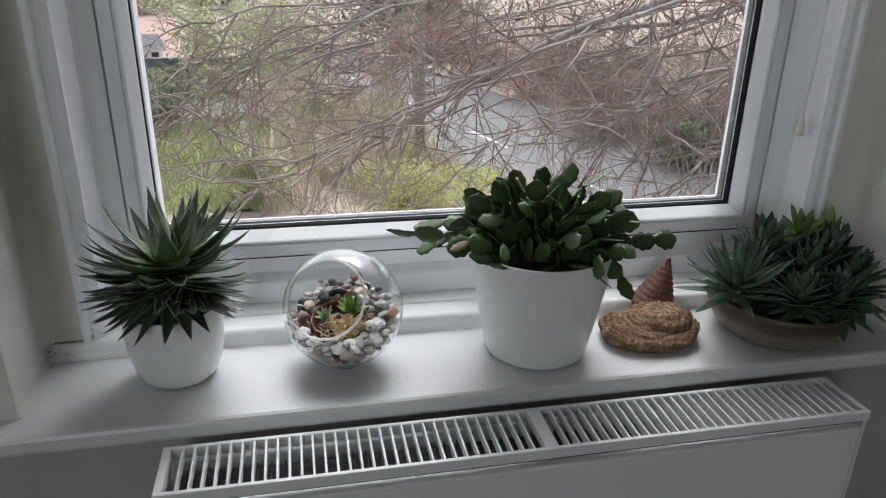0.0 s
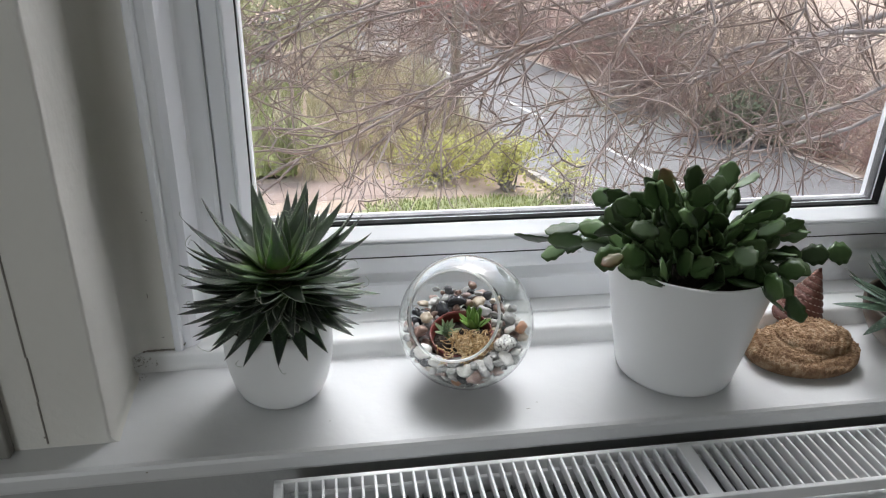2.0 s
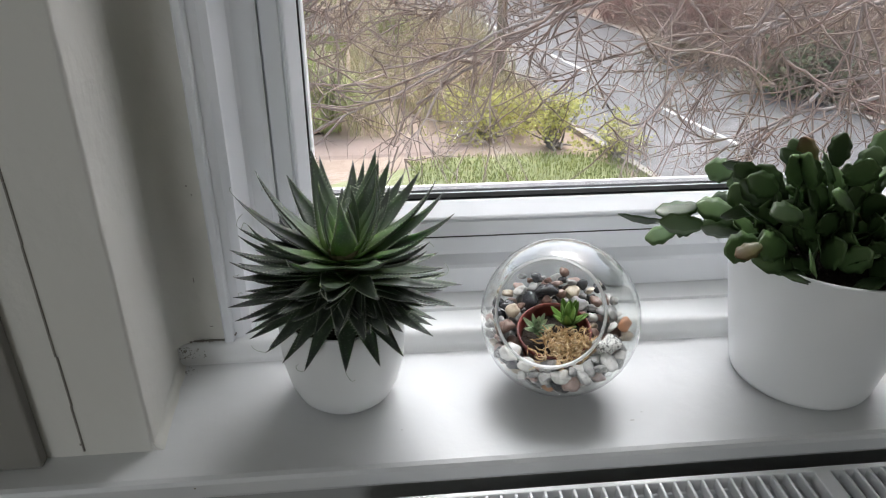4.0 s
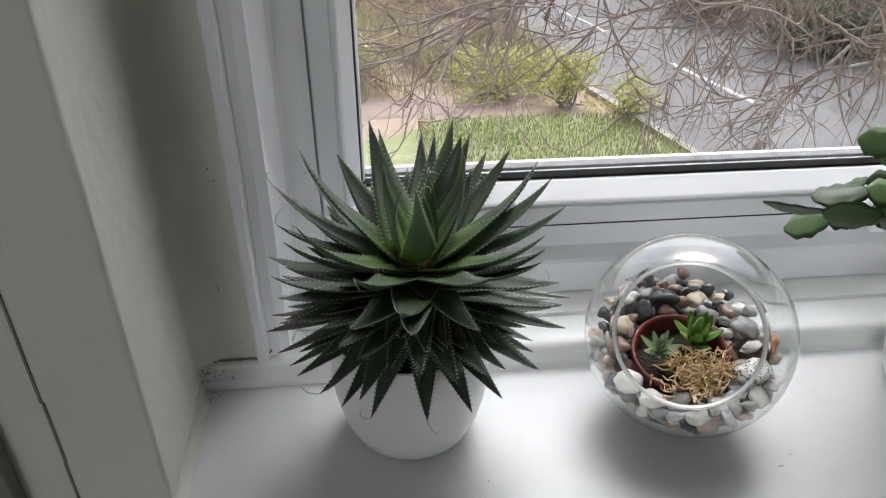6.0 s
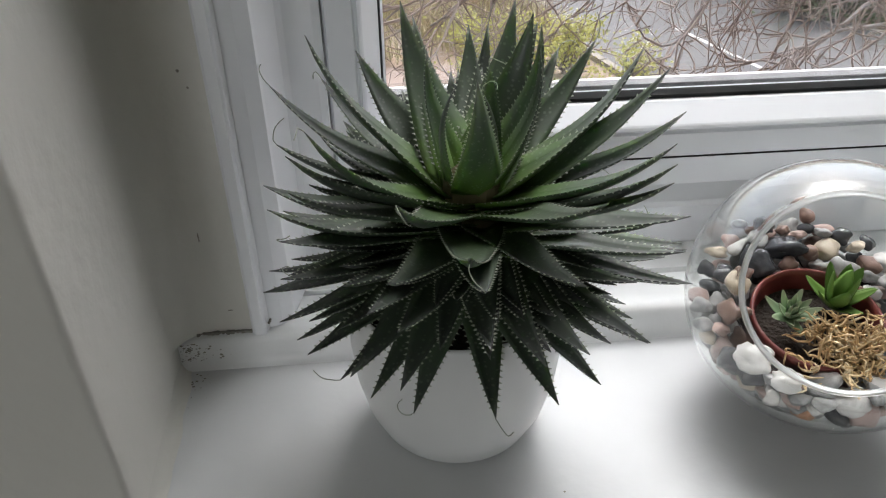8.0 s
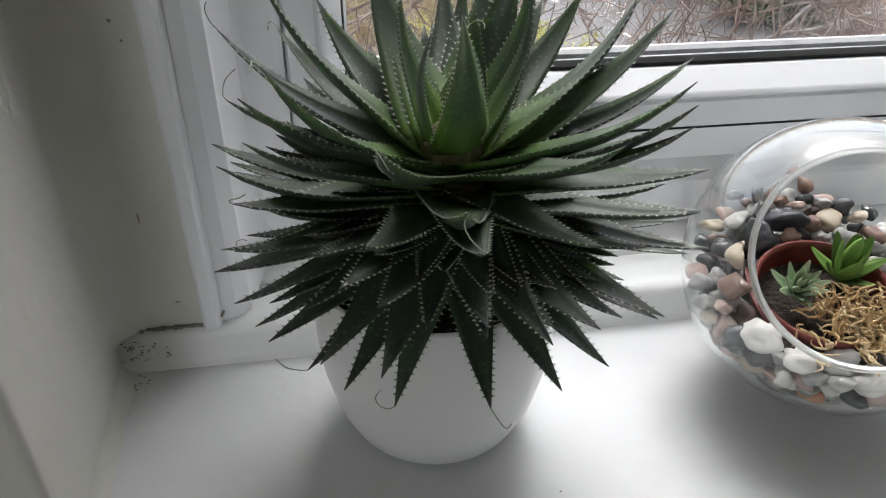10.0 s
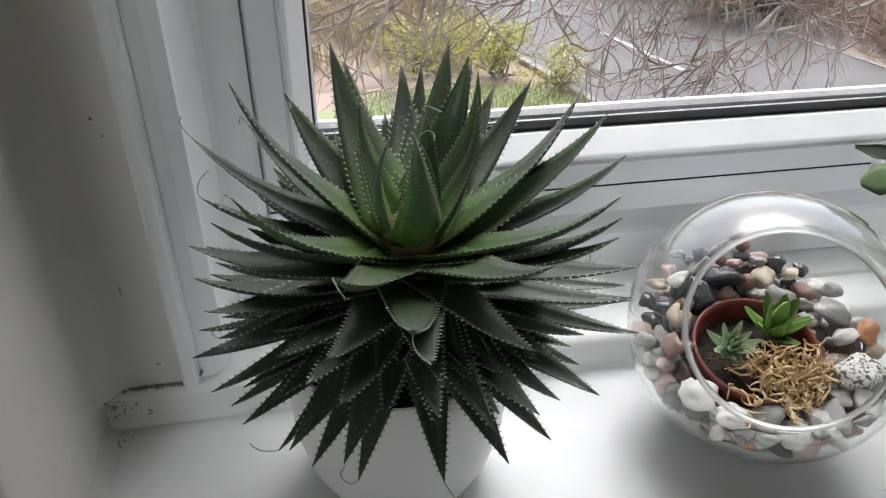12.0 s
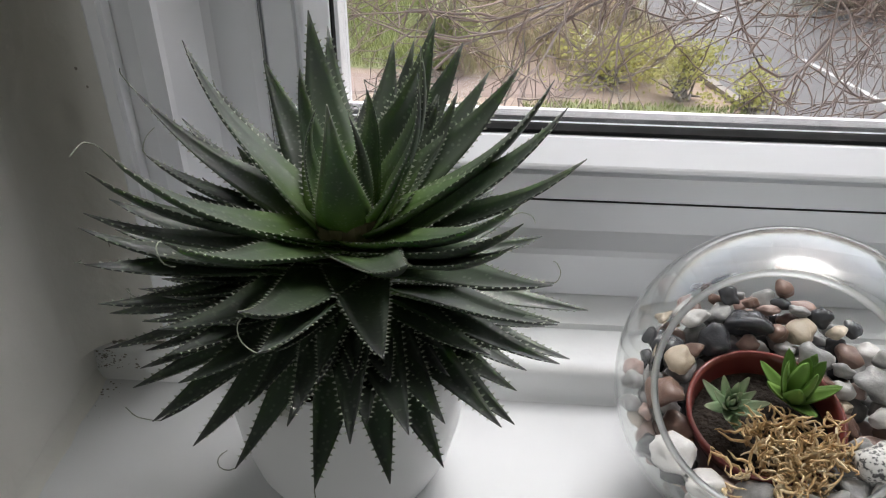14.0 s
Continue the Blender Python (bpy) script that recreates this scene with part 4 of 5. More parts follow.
def pebbles():
    rng = random.Random(8)
    kinds = [[stone_mesh(i * 4 + j, m, rng.uniform(0.45, 0.75)) for j in range(4)] for i, m in enumerate(STONES)]
    placed = []
    axis = LEAN_POT.to_3x3() @ Vector((0, 0, 1))
    # a few told apart by eye: place, size, stone
    special = [((0.2085, -0.0255, 0.9725), 0.0098, 2), ((0.2310, -0.0280, 0.9715), 0.0072, 4), ((0.2420, -0.0200, 0.9740), 0.0058, 2), ((0.2270, -0.0120, 0.9755), 0.0048, 2), ((0.2560, -0.0235, 0.9725), 0.0050, 2),
               ((0.2560, -0.0550, 0.9655), 0.0095, 1), ((0.2660, -0.0700, 0.9640), 0.0062, 6), ((0.2540, -0.0690, 0.9610), 0.0062, 0), ((0.2490, -0.0905, 0.9600), 0.0090, 2), ((0.1920, -0.0330, 0.9695), 0.0085, 2),
               ((0.1740, -0.0460, 0.9680), 0.0072, 4), ((0.1660, -0.0620, 0.9620), 0.0080, 5), ((0.1640, -0.0900, 0.9570), 0.0088, 0), ((0.1760, -0.1010, 0.9520), 0.0080, 0), ((0.2010, -0.1120, 0.9480), 0.0085, 0), ((0.2470, -0.1130, 0.9510), 0.0085, 0)]
    def put(p, r, me):
        m = Matrix.Translation(p) @ Euler((rng.uniform(-0.6, 0.6), rng.uniform(-0.6, 0.6), rng.uniform(0, 6.28))).to_matrix().to_4x4() @ Matrix.Scale(r, 4)
        ob = new("pebble", me)
        ob.matrix_world = m
        names = ("white", "grey", "black", "pinkish", "tan", "dark brown", "orange")
        k = next((i for i, ks in enumerate(kinds) if me in ks), -1)
        tagged(ob, ("black and white mottled" if k < 0 else names[k]) + " rounded pebble inside the glass globe", "pebble", "pebbles in the globe")
        placed.append((p, r))
    for p, r, k in special:
        v = Vector(p) - GLOBE
        far = GLOBE_R - 0.0030 - r
        put(GLOBE + (v if v.length < far else v.normalized() * far), r, rng.choice(kinds[k]))
    put(Vector((0.2425, -0.0950, 0.9615)), 0.0100, stone_mesh(71, MOTTLED, 0.8))
    tries = 0
    while len(placed) < 298 and tries < 60000:
        tries += 1
        r = rng.choice((0.0052, 0.006, 0.0068, 0.0078)) if tries < 25000 else rng.uniform(0.0036, 0.0052)
        p = GLOBE + Vector((rng.uniform(-1, 1), rng.uniform(-1, 1), rng.uniform(-1, 0.35))) * GLOBE_R
        back = (p.y - GLOBE.y) / GLOBE_R
        top = 0.9575 + 0.027 * max(back, -0.12) + 0.004 * (p.x - GLOBE.x) / GLOBE_R
        if p.z > top or (p - GLOBE).length > GLOBE_R - 0.0022 - r * 0.85:
            continue
        q = LEAN_POT.inverted() @ p
        if q.z > -0.037 and math.hypot(q.x, q.y) < 0.0275 + r * 0.5 - max(-q.z, 0) * 0.2:
            continue
        if p.z < 0.9085 + r * 0.6 or (p - GLOBE).dot(OPEN) > 0.044:
            continue
        if any((p - c).length < 0.72 * (r + s) for c, s in placed):
            continue
        back_dark = back > 0.25
        k = rng.choices(range(7), (4, 7, 6, 1, 0.6, 3, 0) if back_dark else (5, 8, 1.5, 6, 2, 3, 0.3))[0]
        put(p, r, rng.choice(kinds[k]))


pebbles()


# ---- bracket fungus and shell ----
def fungus():
    x, y = 0.586, -0.067
    th = thing("bracket_fungus", x, y, 0.9, "dried brown bracket fungus with ridged growth bands", "fungus")
    def shelf(name, rx, ry, h, z0, dx, dy, seed, label):
        bm = bmesh.new()
        rows = []
        nr, na = 40, 150
        for i in range(nr + 1):
            s = i / nr
            row = []
            for k in range(na):
                a = math.tau * k / na
                edge = 1 + 0.07 * noise.noise(Vector((math.cos(a) * 1.6, math.sin(a) * 1.6, seed))) + 0.025 * noise.noise(Vector((math.cos(a) * 7, math.sin(a) * 7, seed)))
                r = s * edge
                px, py = rx * r * math.cos(a), ry * r * math.sin(a)
                ridge = 0.0036 * abs(math.sin(s * 8.5 + 3.2 * noise.noise(Vector((px * 28, py * 28, seed))))) ** 0.6 * (0.35 + s) + 0.0016 * noise.noise(Vector((px * 170, py * 170, seed)))
                crimp = 0.0055 * math.sin(a * 52 + 4 * noise.noise(Vector((a * 3, s * 4, seed)))) * max(0, s - 0.5)
                z = z0 + h * (1 - s ** 2.2) * (0.85 + 0.3 * noise.noise(Vector((px * 30, py * 30, seed + 4)))) + ridge + crimp + 0.006 * noise.noise(Vector((px * 22, py * 22, seed + 9)))
                row.append(bm.verts.new((dx + px, dy + py, max(z, 0.002))))
            rows.append(row)
        rows.append([bm.verts.new((dx + rx * 0.93 * math.cos(math.tau * k / na), dy + ry * 0.93 * math.sin(math.tau * k / na), max(z0 - 0.008, 0.0005))) for k in range(na)])
        for a, b in zip(rows, rows[1:]):
            for k in range(na):
                bm.faces.new((a[k], a[(k + 1) % na], b[(k + 1) % na], b[k]))
        bm.faces.new(rows[-1][::-1])
        bm.faces.new(rows[0])
        bmesh.ops.recalc_face_normals(bm, faces=bm.faces)
        part(name, bm, FUNGUS, th, label, True)
    shelf("lower_shelf", 0.064, 0.047, 0.017, 0.010, 0.0, 0.0, 3.0, "dark-edged lower shelf")
    shelf("upper_shelf", 0.043, 0.032, 0.012, 0.021, 0.014, 0.006, 8.0, "paler upper shelf")


fungus()


def sea_shell():
    """A conical spired shell: ribbed bands wound round a leaning cone."""
    c = thing("sea_shell", 0.617, -0.008, 0.9, "conical red-brown sea shell with pale beaded spiral bands", "shell")
    lean = Matrix.Rotation(radians(17), 4, "Y") @ Matrix.Rotation(radians(-4), 4, "X")
    turns, n, high, wide = 9.0, 40, 0.072, 0.030
    for name, from_, to, material in (("spire", 0.0, 8.6, CONE), ("body_whorl", 8.6, turns, CONE)):
        v, f = [], []
        count = int((to - from_) * n)
        across = 7
        for i in range(count + 1):
            w = from_ + (to - from_) * i / count
            a = math.tau * w
            for k in range(across):
                q = min((w + k / (across - 1)) / (turns + 1), 1)
                bead = 0.0006 * math.sin(a * 26 / math.tau * 1.0) * math.sin(math.pi * k / (across - 1))
                swell = 0.0014 * math.sin(math.pi * k / (across - 1)) ** 0.6
                r = 0.0008 + wide * q ** 0.94 + swell * (0.3 + q) + bead
                p = lean @ Vector((r * math.cos(a), r * math.sin(a), high * (1 - q)))
                v.append(p + Vector((0, 0, 0.0075)))
            if i:
                o = i * across
                for k in range(across - 1):
                    f.append((o - across + k, o + k, o + k + 1, o - across + k + 1))
        me = raw(name, v, f, material)
        me.materials.append(CONE_TIP)
        for j, p in enumerate(me.polygons):
            if j % (across - 1) == across - 2 and (j // (across - 1)) % 2:
                p.material_index = 1
        piece(name, me, c)
    base = lathe(bmesh.new(), [(0, -0.004), (0.018, -0.0035), (0.027, 0.0), (0.0300, 0.004), (0.0285, 0.008), (0, 0.010)], 32)
    part("base", base, CONE, c, "", True, Matrix.Translation((0, 0, 0.0075)) @ lean)


sea_shell()


# ---- bowl of succulents ----
def bowl():
    x, y = 0.754, -0.076
    b = thing("stoneware_bowl", x, y, 0.9, "shallow round stoneware bowl in banded browns on the sill", "bowl")
    part("body", lathe(bmesh.new(), [(0, 0.001), (0.056, 0.001), (0.062, 0.003), (0.076, 0.016), (0.0845, 0.032), (0.0872, 0.047), (0.0868, 0.0525), (0.0850, 0.053), (0.0832, 0.050), (0.079, 0.036)], 72), BOWL, b, "", True)
    part("soil", lathe(bmesh.new(), [(0.081, 0.037), (0.04, 0.041), (0, 0.042)], 32), SOIL, b, "dark soil")
    rng = random.Random(21)
    hw = [leaf_mesh("leaf", 0.062, w, 0.0040, bd, HAWORTHIA, 0, twist=tw) for w, bd, tw in ((0.0115, 0.10, 0.2), (0.0130, -0.04, -0.2), (0.0105, 0.2, 0.3))]
    dk = [leaf_mesh("leaf", 0.050, w, 0.0048, bd, DARKROSE, 0, twist=tw) for w, bd, tw in ((0.022, 0.08, 0.2), (0.020, -0.14, -0.2))]
    lm = [leaf_mesh("leaf", 0.045, 0.020, 0.004, 0.1, LIME, 0, round_=0.6), leaf_mesh("leaf", 0.040, 0.017, 0.004, -0.1, LIME, 0, round_=0.6)]
    def rosette(name, label, px, py, pz, kinds, count, size, low, high, lean=(0, 0)):
        p = thing(name, x + px, y + py, 0.9 + pz, label, "plant", "succulents in the bowl")
        p.rotation_euler = (lean[0], lean[1], rng.uniform(0, 6))
        p.rotation_mode = "XYZ"
        part("stem", lathe(bmesh.new(), [(0, -0.012), (0.006, -0.012), (0.005, 0.010), (0, 0.012)], 10), STEM, p)
        for k in range(count):
            u = k / (count - 1)
            piece("leaf", rng.choice(kinds), p, Matrix.Translation((0, 0, 0.016 * u)) @ turn(k * 2.4 + rng.uniform(-0.15, 0.15), radians(low + (high - low) * u ** 0.9 + rng.uniform(-6, 6))) @ Matrix.Scale(size * (1.05 - 0.25 * u + rng.uniform(-0.1, 0.1)), 4))
    rosette("haworthia", "spiky grey-green haworthia rosette in a brown bowl", -0.070, -0.012, 0.064, hw, 78, 1.12, -8, 86)
    dark = "dark green haworthia rosette crowding a brown bowl"
    for px, py, pz, count, size, low, lean in ((-0.012, -0.052, 0.058, 60, 0.85, -30, (0.15, 0)), (0.036, -0.058, 0.056, 60, 0.88, -30, (0.2, 0.1)), (0.072, -0.032, 0.058, 60, 1.05, -28, (0.1, 0.25)), (0.078, 0.024, 0.066, 46, 1.2, -12, (-0.1, 0.3)), (0.022, -0.012, 0.074, 50, 1.05, -10, (0, 0)), (0.050, 0.0, 0.080, 46, 1.0, -8, (0, 0.1))):
        rosette("haworthia", dark, px, py, pz, dk, count, size, low, 80, lean)
    rosette("haworthia", "tall dark green haworthia rosette in a brown bowl", -0.008, 0.030, 0.080, dk, 44, 1.2, 0, 84)
    rosette("succulent", "bright lime green broad-leaved succulent at the back of a bowl", 0.036, 0.030, 0.106, lm, 18, 0.95, 0, 66)
    rosette("succulent", "bright lime green broad-leaved succulent at the back of a bowl", 0.080, 0.038, 0.094, lm, 14, 0.95, -4, 60)


bowl()

# ---- garden and road outside ----
GROUND = -2.7
bm = bmesh.new()
bmesh.ops.create_grid(bm, x_segments=80, y_segments=80, size=260, matrix=Matrix.Translation((0, 260.25, GROUND)))
for v in bm.verts:
    far = max(v.co.y - 60, 0)
    v.co.z += 0.04 * far + 0.5 * noise.noise(v.co * 0.02) * min(far / 30, 1)
solid("ground", bm, LITTER, "winter ground covered in brown leaf litter", "ground")


def patch(name, material, corners, label, category, lift, cuts=14):
    """A piece of ground inside a four-cornered outline, slightly uneven."""
    bm = bmesh.new()
    a, b, c, d = (Vector((*p, 0)) for p in corners)
    grid = []
    for i in range(cuts + 1):
        row = []
        for k in range(cuts + 1):
            p = a.lerp(b, i / cuts).lerp(d.lerp(c, i / cuts), k / cuts)
            edge = min(i, k, cuts - i, cuts - k) == 0
            w = 0.35 * noise.noise(p * 0.9) if edge else 0
            row.append(bm.verts.new((p.x + w, p.y + w, GROUND + lift + (-0.03 if edge else 0.02 * noise.noise(p * 0.7)))))
        grid.append(row)
    for i in range(cuts):
        for k in range(cuts):
            bm.faces.new((grid[i][k], grid[i + 1][k], grid[i + 1][k + 1], grid[i][k + 1]))
    return solid(name, bm, material, label, category)


patch("lawn", LAWN, ((-9, 10.8), (-0.6, 10.9), (-0.9, 18.2), (-12, 19)), "patch of rough green lawn", "lawn", 0.03)
patch("grass_verge", LAWN, ((-4.0, 6.6), (4.9, 6.2), (3.75, 9.3), (1.1, 9.75)), "green grass verge beside the road", "grass", 0.035)
patch("lawn_far", LAWN, ((-9, 19.8), (-1.6, 19.5), (-1.8, 25.0), (-12, 25)), "strip of green grass before the field", "lawn", 0.06)
patch("field", FIELD, ((-16, 25.8), (-1.0, 25.8), (-2, 46), (-30, 46)), "pinkish-brown ploughed field", "field", 0.08)
patch("path", mat("gravel_path", [(0.30, 0.22, 0.18), (0.42, 0.33, 0.28)], 2.0, 0.9, 0.15, 0.5, 60, fine=0.4), ((-6, 9.6), (1.3, 9.9), (3.0, 10.6), (-6, 10.7)), "pale brown trodden path", "path", 0.025)


def on_road(s, side):
    """A point s metres along the road and side metres to its right."""
    c = Vector((6.25, 8.0, 0)) + Vector((-0.252, 0.968, 0)) * s + Vector((-0.0042, -0.001, 0)) * max(s - 8, 0) ** 2 * 0.3
    return c + Vector((0.968, 0.252, 0)) * side


bm = bmesh.new()
left, right = [], []
for k in range(40):
    s = -14 + k * 1.0
    a, b = on_road(s, -1.95), on_road(s, 3.0)
    left.append(bm.verts.new((a.x, a.y, GROUND + 0.07)))
    right.append(bm.verts.new((b.x, b.y, GROUND + 0.07)))
for k in range(39):
    bm.faces.new((left[k], right[k], right[k + 1], left[k + 1]))
solid("road", bm, TARMAC, "damp grey tarmac road with a dashed white line", "road")
for s0, s1 in ((1.8, 3.95), (6.2, 8.0), (10.4, 12.2), (14.6, 16.4), (-2.6, -0.8)):
    bm = bmesh.new()
    a, b, c, d = on_road(s0, -0.045), on_road(s0, 0.045), on_road(s1, 0.045), on_road(s1, -0.045)
    bm.faces.new([bm.verts.new((p.x, p.y, GROUND + 0.076)) for p in (a, b, c, d)])
    solid("road_marking", bm, ROADPAINT, "worn white dashed line on the road", "road marking")
for side in (-2.02, 3.07):
    bm = bmesh.new()
    for k in range(36):
        p, q = on_road(-12 + k, side), on_road(-12 + k + 0.97, side)
        d = (q - p).normalized()
        n = Vector((-d.y, d.x, 0)) * 0.06
        vs = [bm.verts.new((c.x, c.y, z)) for z in (GROUND, GROUND + 0.088) for c in (p - n, p + n, q + n, q - n)]
        for f in ((0, 3, 2, 1), (4, 5, 6, 7), (0, 1, 5, 4), (1, 2, 6, 5), (2, 3, 7, 6), (3, 0, 4, 7)):
            bm.faces.new([vs[j] for j in f])
    solid("kerb", bm, POLE, "low concrete kerb along the road", "kerb")


def blades(name, x0, x1, y0, y1, count, height, material, label, seed, inside=None):
    rng = random.Random(seed)
    v, f = [], []
    for _ in range(count):
        x, y = rng.uniform(x0, x1), rng.uniform(y0, y1)
        if inside and not inside(x, y):
            continue
        if seed > 2 and noise.noise(Vector((x * 0.8, y * 0.8, seed))) < -0.15:
            continue
        h, a, w = height * rng.uniform(0.5, 1.3), rng.uniform(0, 6.28), 0.006 + 0.004 * rng.random()
        dx, dy = math.cos(a), math.sin(a)
        b = len(v)
        lean = h * rng.uniform(0.15, 0.8)
        z = GROUND + 0.05
        v += [(x - dy * w, y + dx * w, z), (x + dy * w, y - dx * w, z), (x + dx * lean * 0.4 - dy * w * 0.7, y + dy * lean * 0.4 + dx * w * 0.7, z + h * 0.65), (x + dx * lean * 0.4 + dy * w * 0.7, y + dy * lean * 0.4 - dx * w * 0.7, z + h * 0.65), (x + dx * lean, y + dy * lean, z + h)]
        f += [(b, b + 1, b + 3, b + 2), (b + 2, b + 3, b + 4)]
    return tagged(new(name, raw(name, v, f, material, False)), label, "grass", kind="stuff")


blades("lawn_grass", -7, -0.4, 10.8, 18, 24000, 0.15, BLADE, "long green and yellow lawn grass", 1)
blades("verge_grass", 0.6, 4.4, 6.6, 9.6, 9000, 0.07, BLADE, "short green verge grass", 2, lambda x, y: x < 4.85 - (y - 6.3) * 0.36)
blades("rough_grass", -0.3, 3.0, 10.6, 19, 9000, 0.5, mat("straw_grass", [(0.36, 0.33, 0.18), (0.52, 0.47, 0.28), (0.62, 0.57, 0.38)], 1.2, 0.9, 0.12, fine=0.3), "dry straw-coloured rough grass", 3)
blades("far_grass", -9, -1.6, 19.6, 25, 6000, 0.3, BLADE, "green grass strip", 4)


def leaf_bush(name, x, y, z, rx, ry, rz, count, size, material, label, category="shrub", seed=0, stalk=True):
    """Many small two-faced leaves in uneven clumps on short limbs."""
    rng = random.Random(seed)
    b = thing(name, x, y, GROUND, label, category)
    clumps = [Vector((rng.gauss(0, 0.42) * rx, rng.gauss(0, 0.42) * ry, z + rng.uniform(-0.75, 0.8) * rz)) for _ in range(26)]
    v, f = [], []
    for i in range(count):
        c = rng.choice(clumps)
        k = rng.uniform(0.12, 0.34)
        p = c + Vector((rng.gauss(0, k * rx), rng.gauss(0, k * ry), rng.gauss(0, k * rz)))
        if p.z < 0.02:
            p.z = rng.uniform(0.02, 0.3)
        d = Vector((rng.gauss(0, 1), rng.gauss(0, 1), rng.gauss(0.3, 0.8))).normalized() * size * rng.uniform(0.6, 1.4)
        s = d.orthogonal().normalized() * size * 0.32
        n = len(v)
        v += [p, p + d * 0.5 + s, p + d, p + d * 0.5 - s]
        f += [(n, n + 1, n + 2), (n, n + 2, n + 3)]
    tagged(piece("crown", raw("crown", v, f, material, False), b), kind="stuff")
    if stalk:
        v, f = [], []
        for c in clumps:
            pts = [Vector((rng.gauss(0, 0.08), rng.gauss(0, 0.08), 0)).lerp(c, q) + Vector((rng.gauss(0, 0.04), rng.gauss(0, 0.04), 0)) * q for q in (0, 0.3, 0.6, 1)]
            tube(v, f, pts, [0.03, 0.02, 0.013, 0.005], 5)
        piece("trunk", raw("trunk", v, f, BARK), b)
    return b


def twig_bush(name, x, y, h, r, stems, material, label, seed, thick=0.008):
    """A bare shrub: arching stems that fork twice."""
    rng = random.Random(seed)
    b = thing(name, x, y, GROUND, label, "shrub")
    v, f = [], []
    for _ in range(stems):
        a, out = rng.uniform(0, 6.28), rng.random() ** 0.6
        p = Vector((rng.gauss(0, 0.25 * r), rng.gauss(0, 0.25 * r), 0))
        d = Vector((math.cos(a) * out * 0.9, math.sin(a) * out * 0.9, 1)).normalized()
        length = h * rng.uniform(0.55, 1.15)
        pts = [p]
        for j in range(6):
            d = (d + Vector((rng.gauss(0, 0.14), rng.gauss(0, 0.14), -0.09 * j * out + rng.gauss(0, 0.05)))).normalized()
            pts.append(pts[-1] + d * length / 6)
        tube(v, f, pts, [thick * (1 - 0.14 * j) for j in range(7)], 3)
        for _ in range(4):
            j = rng.randint(1, 5)
            q, e = pts[j], (d + Vector((rng.gauss(0, 0.7), rng.gauss(0, 0.7), rng.gauss(0.2, 0.5)))).normalized()
            sub = [q]
            for i in range(4):
                e = (e + Vector((rng.gauss(0, 0.25), rng.gauss(0, 0.25), rng.gauss(0, 0.2)))).normalized()
                sub.append(sub[-1] + e * length * 0.10)
            tube(v, f, sub, [thick * 0.55, thick * 0.5, thick * 0.4, thick * 0.35, thick * 0.2], 3)
    tagged(piece("stems", raw("stems", v, f, material), b), kind="stuff")
    return b


for i, (x, y, h, r, n, m, lab) in enumerate((
        (0.9, 12.2, 1.1, 0.9, 42, SHRUB, "bare brown shrub in the garden"), (1.9, 13.2, 1.3, 1.0, 42, SHRUB, "bare brown shrub in the garden"), (0.3, 14.6, 1.5, 1.1, 42, SHRUB, "bare brown shrub in the garden"),
        (1.4, 15.8, 1.6, 1.1, 44, SHRUB, "bare brown shrub in the garden"), (-0.3, 17.6, 1.5, 1.0, 60, SHRUB, "bare brown shrub in the garden"), (2.2, 18.0, 1.8, 1.3, 40, SHRUB, "bare brown shrub in the garden"),
        (0.8, 20.5, 2.0, 1.5, 40, SHRUB, "bare brown shrub in the garden"), (3.2, 22.0, 2.4, 1.5, 60, REDTWIG, "bare reddish shrub in the garden"), (-0.2, 11.7, 0.6, 0.5, 40, SHRUB, "bare brown shrub in the garden"), (2.7, 11.6, 0.9, 0.6, 60, SHRUB, "bare brown shrub by the road"),
        (9.0, 13.0, 2.0, 1.6, 130, SHRUB, "bare brown roadside thicket"), (8.0, 16.0, 2.2, 1.7, 130, REDTWIG, "bare reddish roadside thicket"), (10.5, 16.5, 2.6, 1.9, 130, SHRUB, "bare brown roadside thicket"), (7.2, 20.0, 2.6, 1.9, 130, REDTWIG, "bare reddish roadside thicket"),
        (10.5, 11.0, 1.8, 1.5, 75, SHRUB, "bare brown roadside thicket"), (12.5, 20.0, 3.0, 2.2, 80, SHRUB, "bare brown roadside thicket"), (9.5, 24.0, 3.2, 2.4, 80, REDTWIG, "bare reddish roadside thicket"), (6.2, 28.0, 3.0, 2.4, 75, REDTWIG, "bare reddish thicket far off"), (1.0, 27.0, 2.8, 2.2, 75, REDTWIG, "bare reddish thicket far off"), (13.5, 14.5, 2.4, 2.0, 75, SHRUB, "bare brown roadside thicket"), (9.9, 10.2, 1.2, 1.1, 120, REDTWIG, "bare reddish roadside thicket"), (9.3, 11.3, 1.1, 0.9, 120, REDTWIG, "bare reddish roadside thicket"), (11.6, 12.8, 1.6, 1.4, 120, REDTWIG, "bare reddish roadside thicket"), (8.3, 12.6, 1.9, 1.6, 150, DARKTWIG, "dense dark brown roadside thicket"), (9.8, 14.6, 2.3, 1.9, 150, DARKTWIG, "dense dark brown roadside thicket"), (7.4, 15.0, 1.8, 1.6, 150, DARKTWIG, "dense dark brown roadside thicket"), (11.6, 15.4, 2.4, 2.0, 150, DARKTWIG, "dense dark brown roadside thicket"), (8.6, 19.0, 2.4, 2.0, 150, DARKTWIG, "dense dark brown roadside thicket"), (6.4, 23.0, 2.4, 2.0, 150, DARKTWIG, "dense dark brown thicket far off"))):
    twig_bush("bare_shrub", x, y, h, r, n, m, lab, 40 + i, 0.008 + 0.00025 * y)

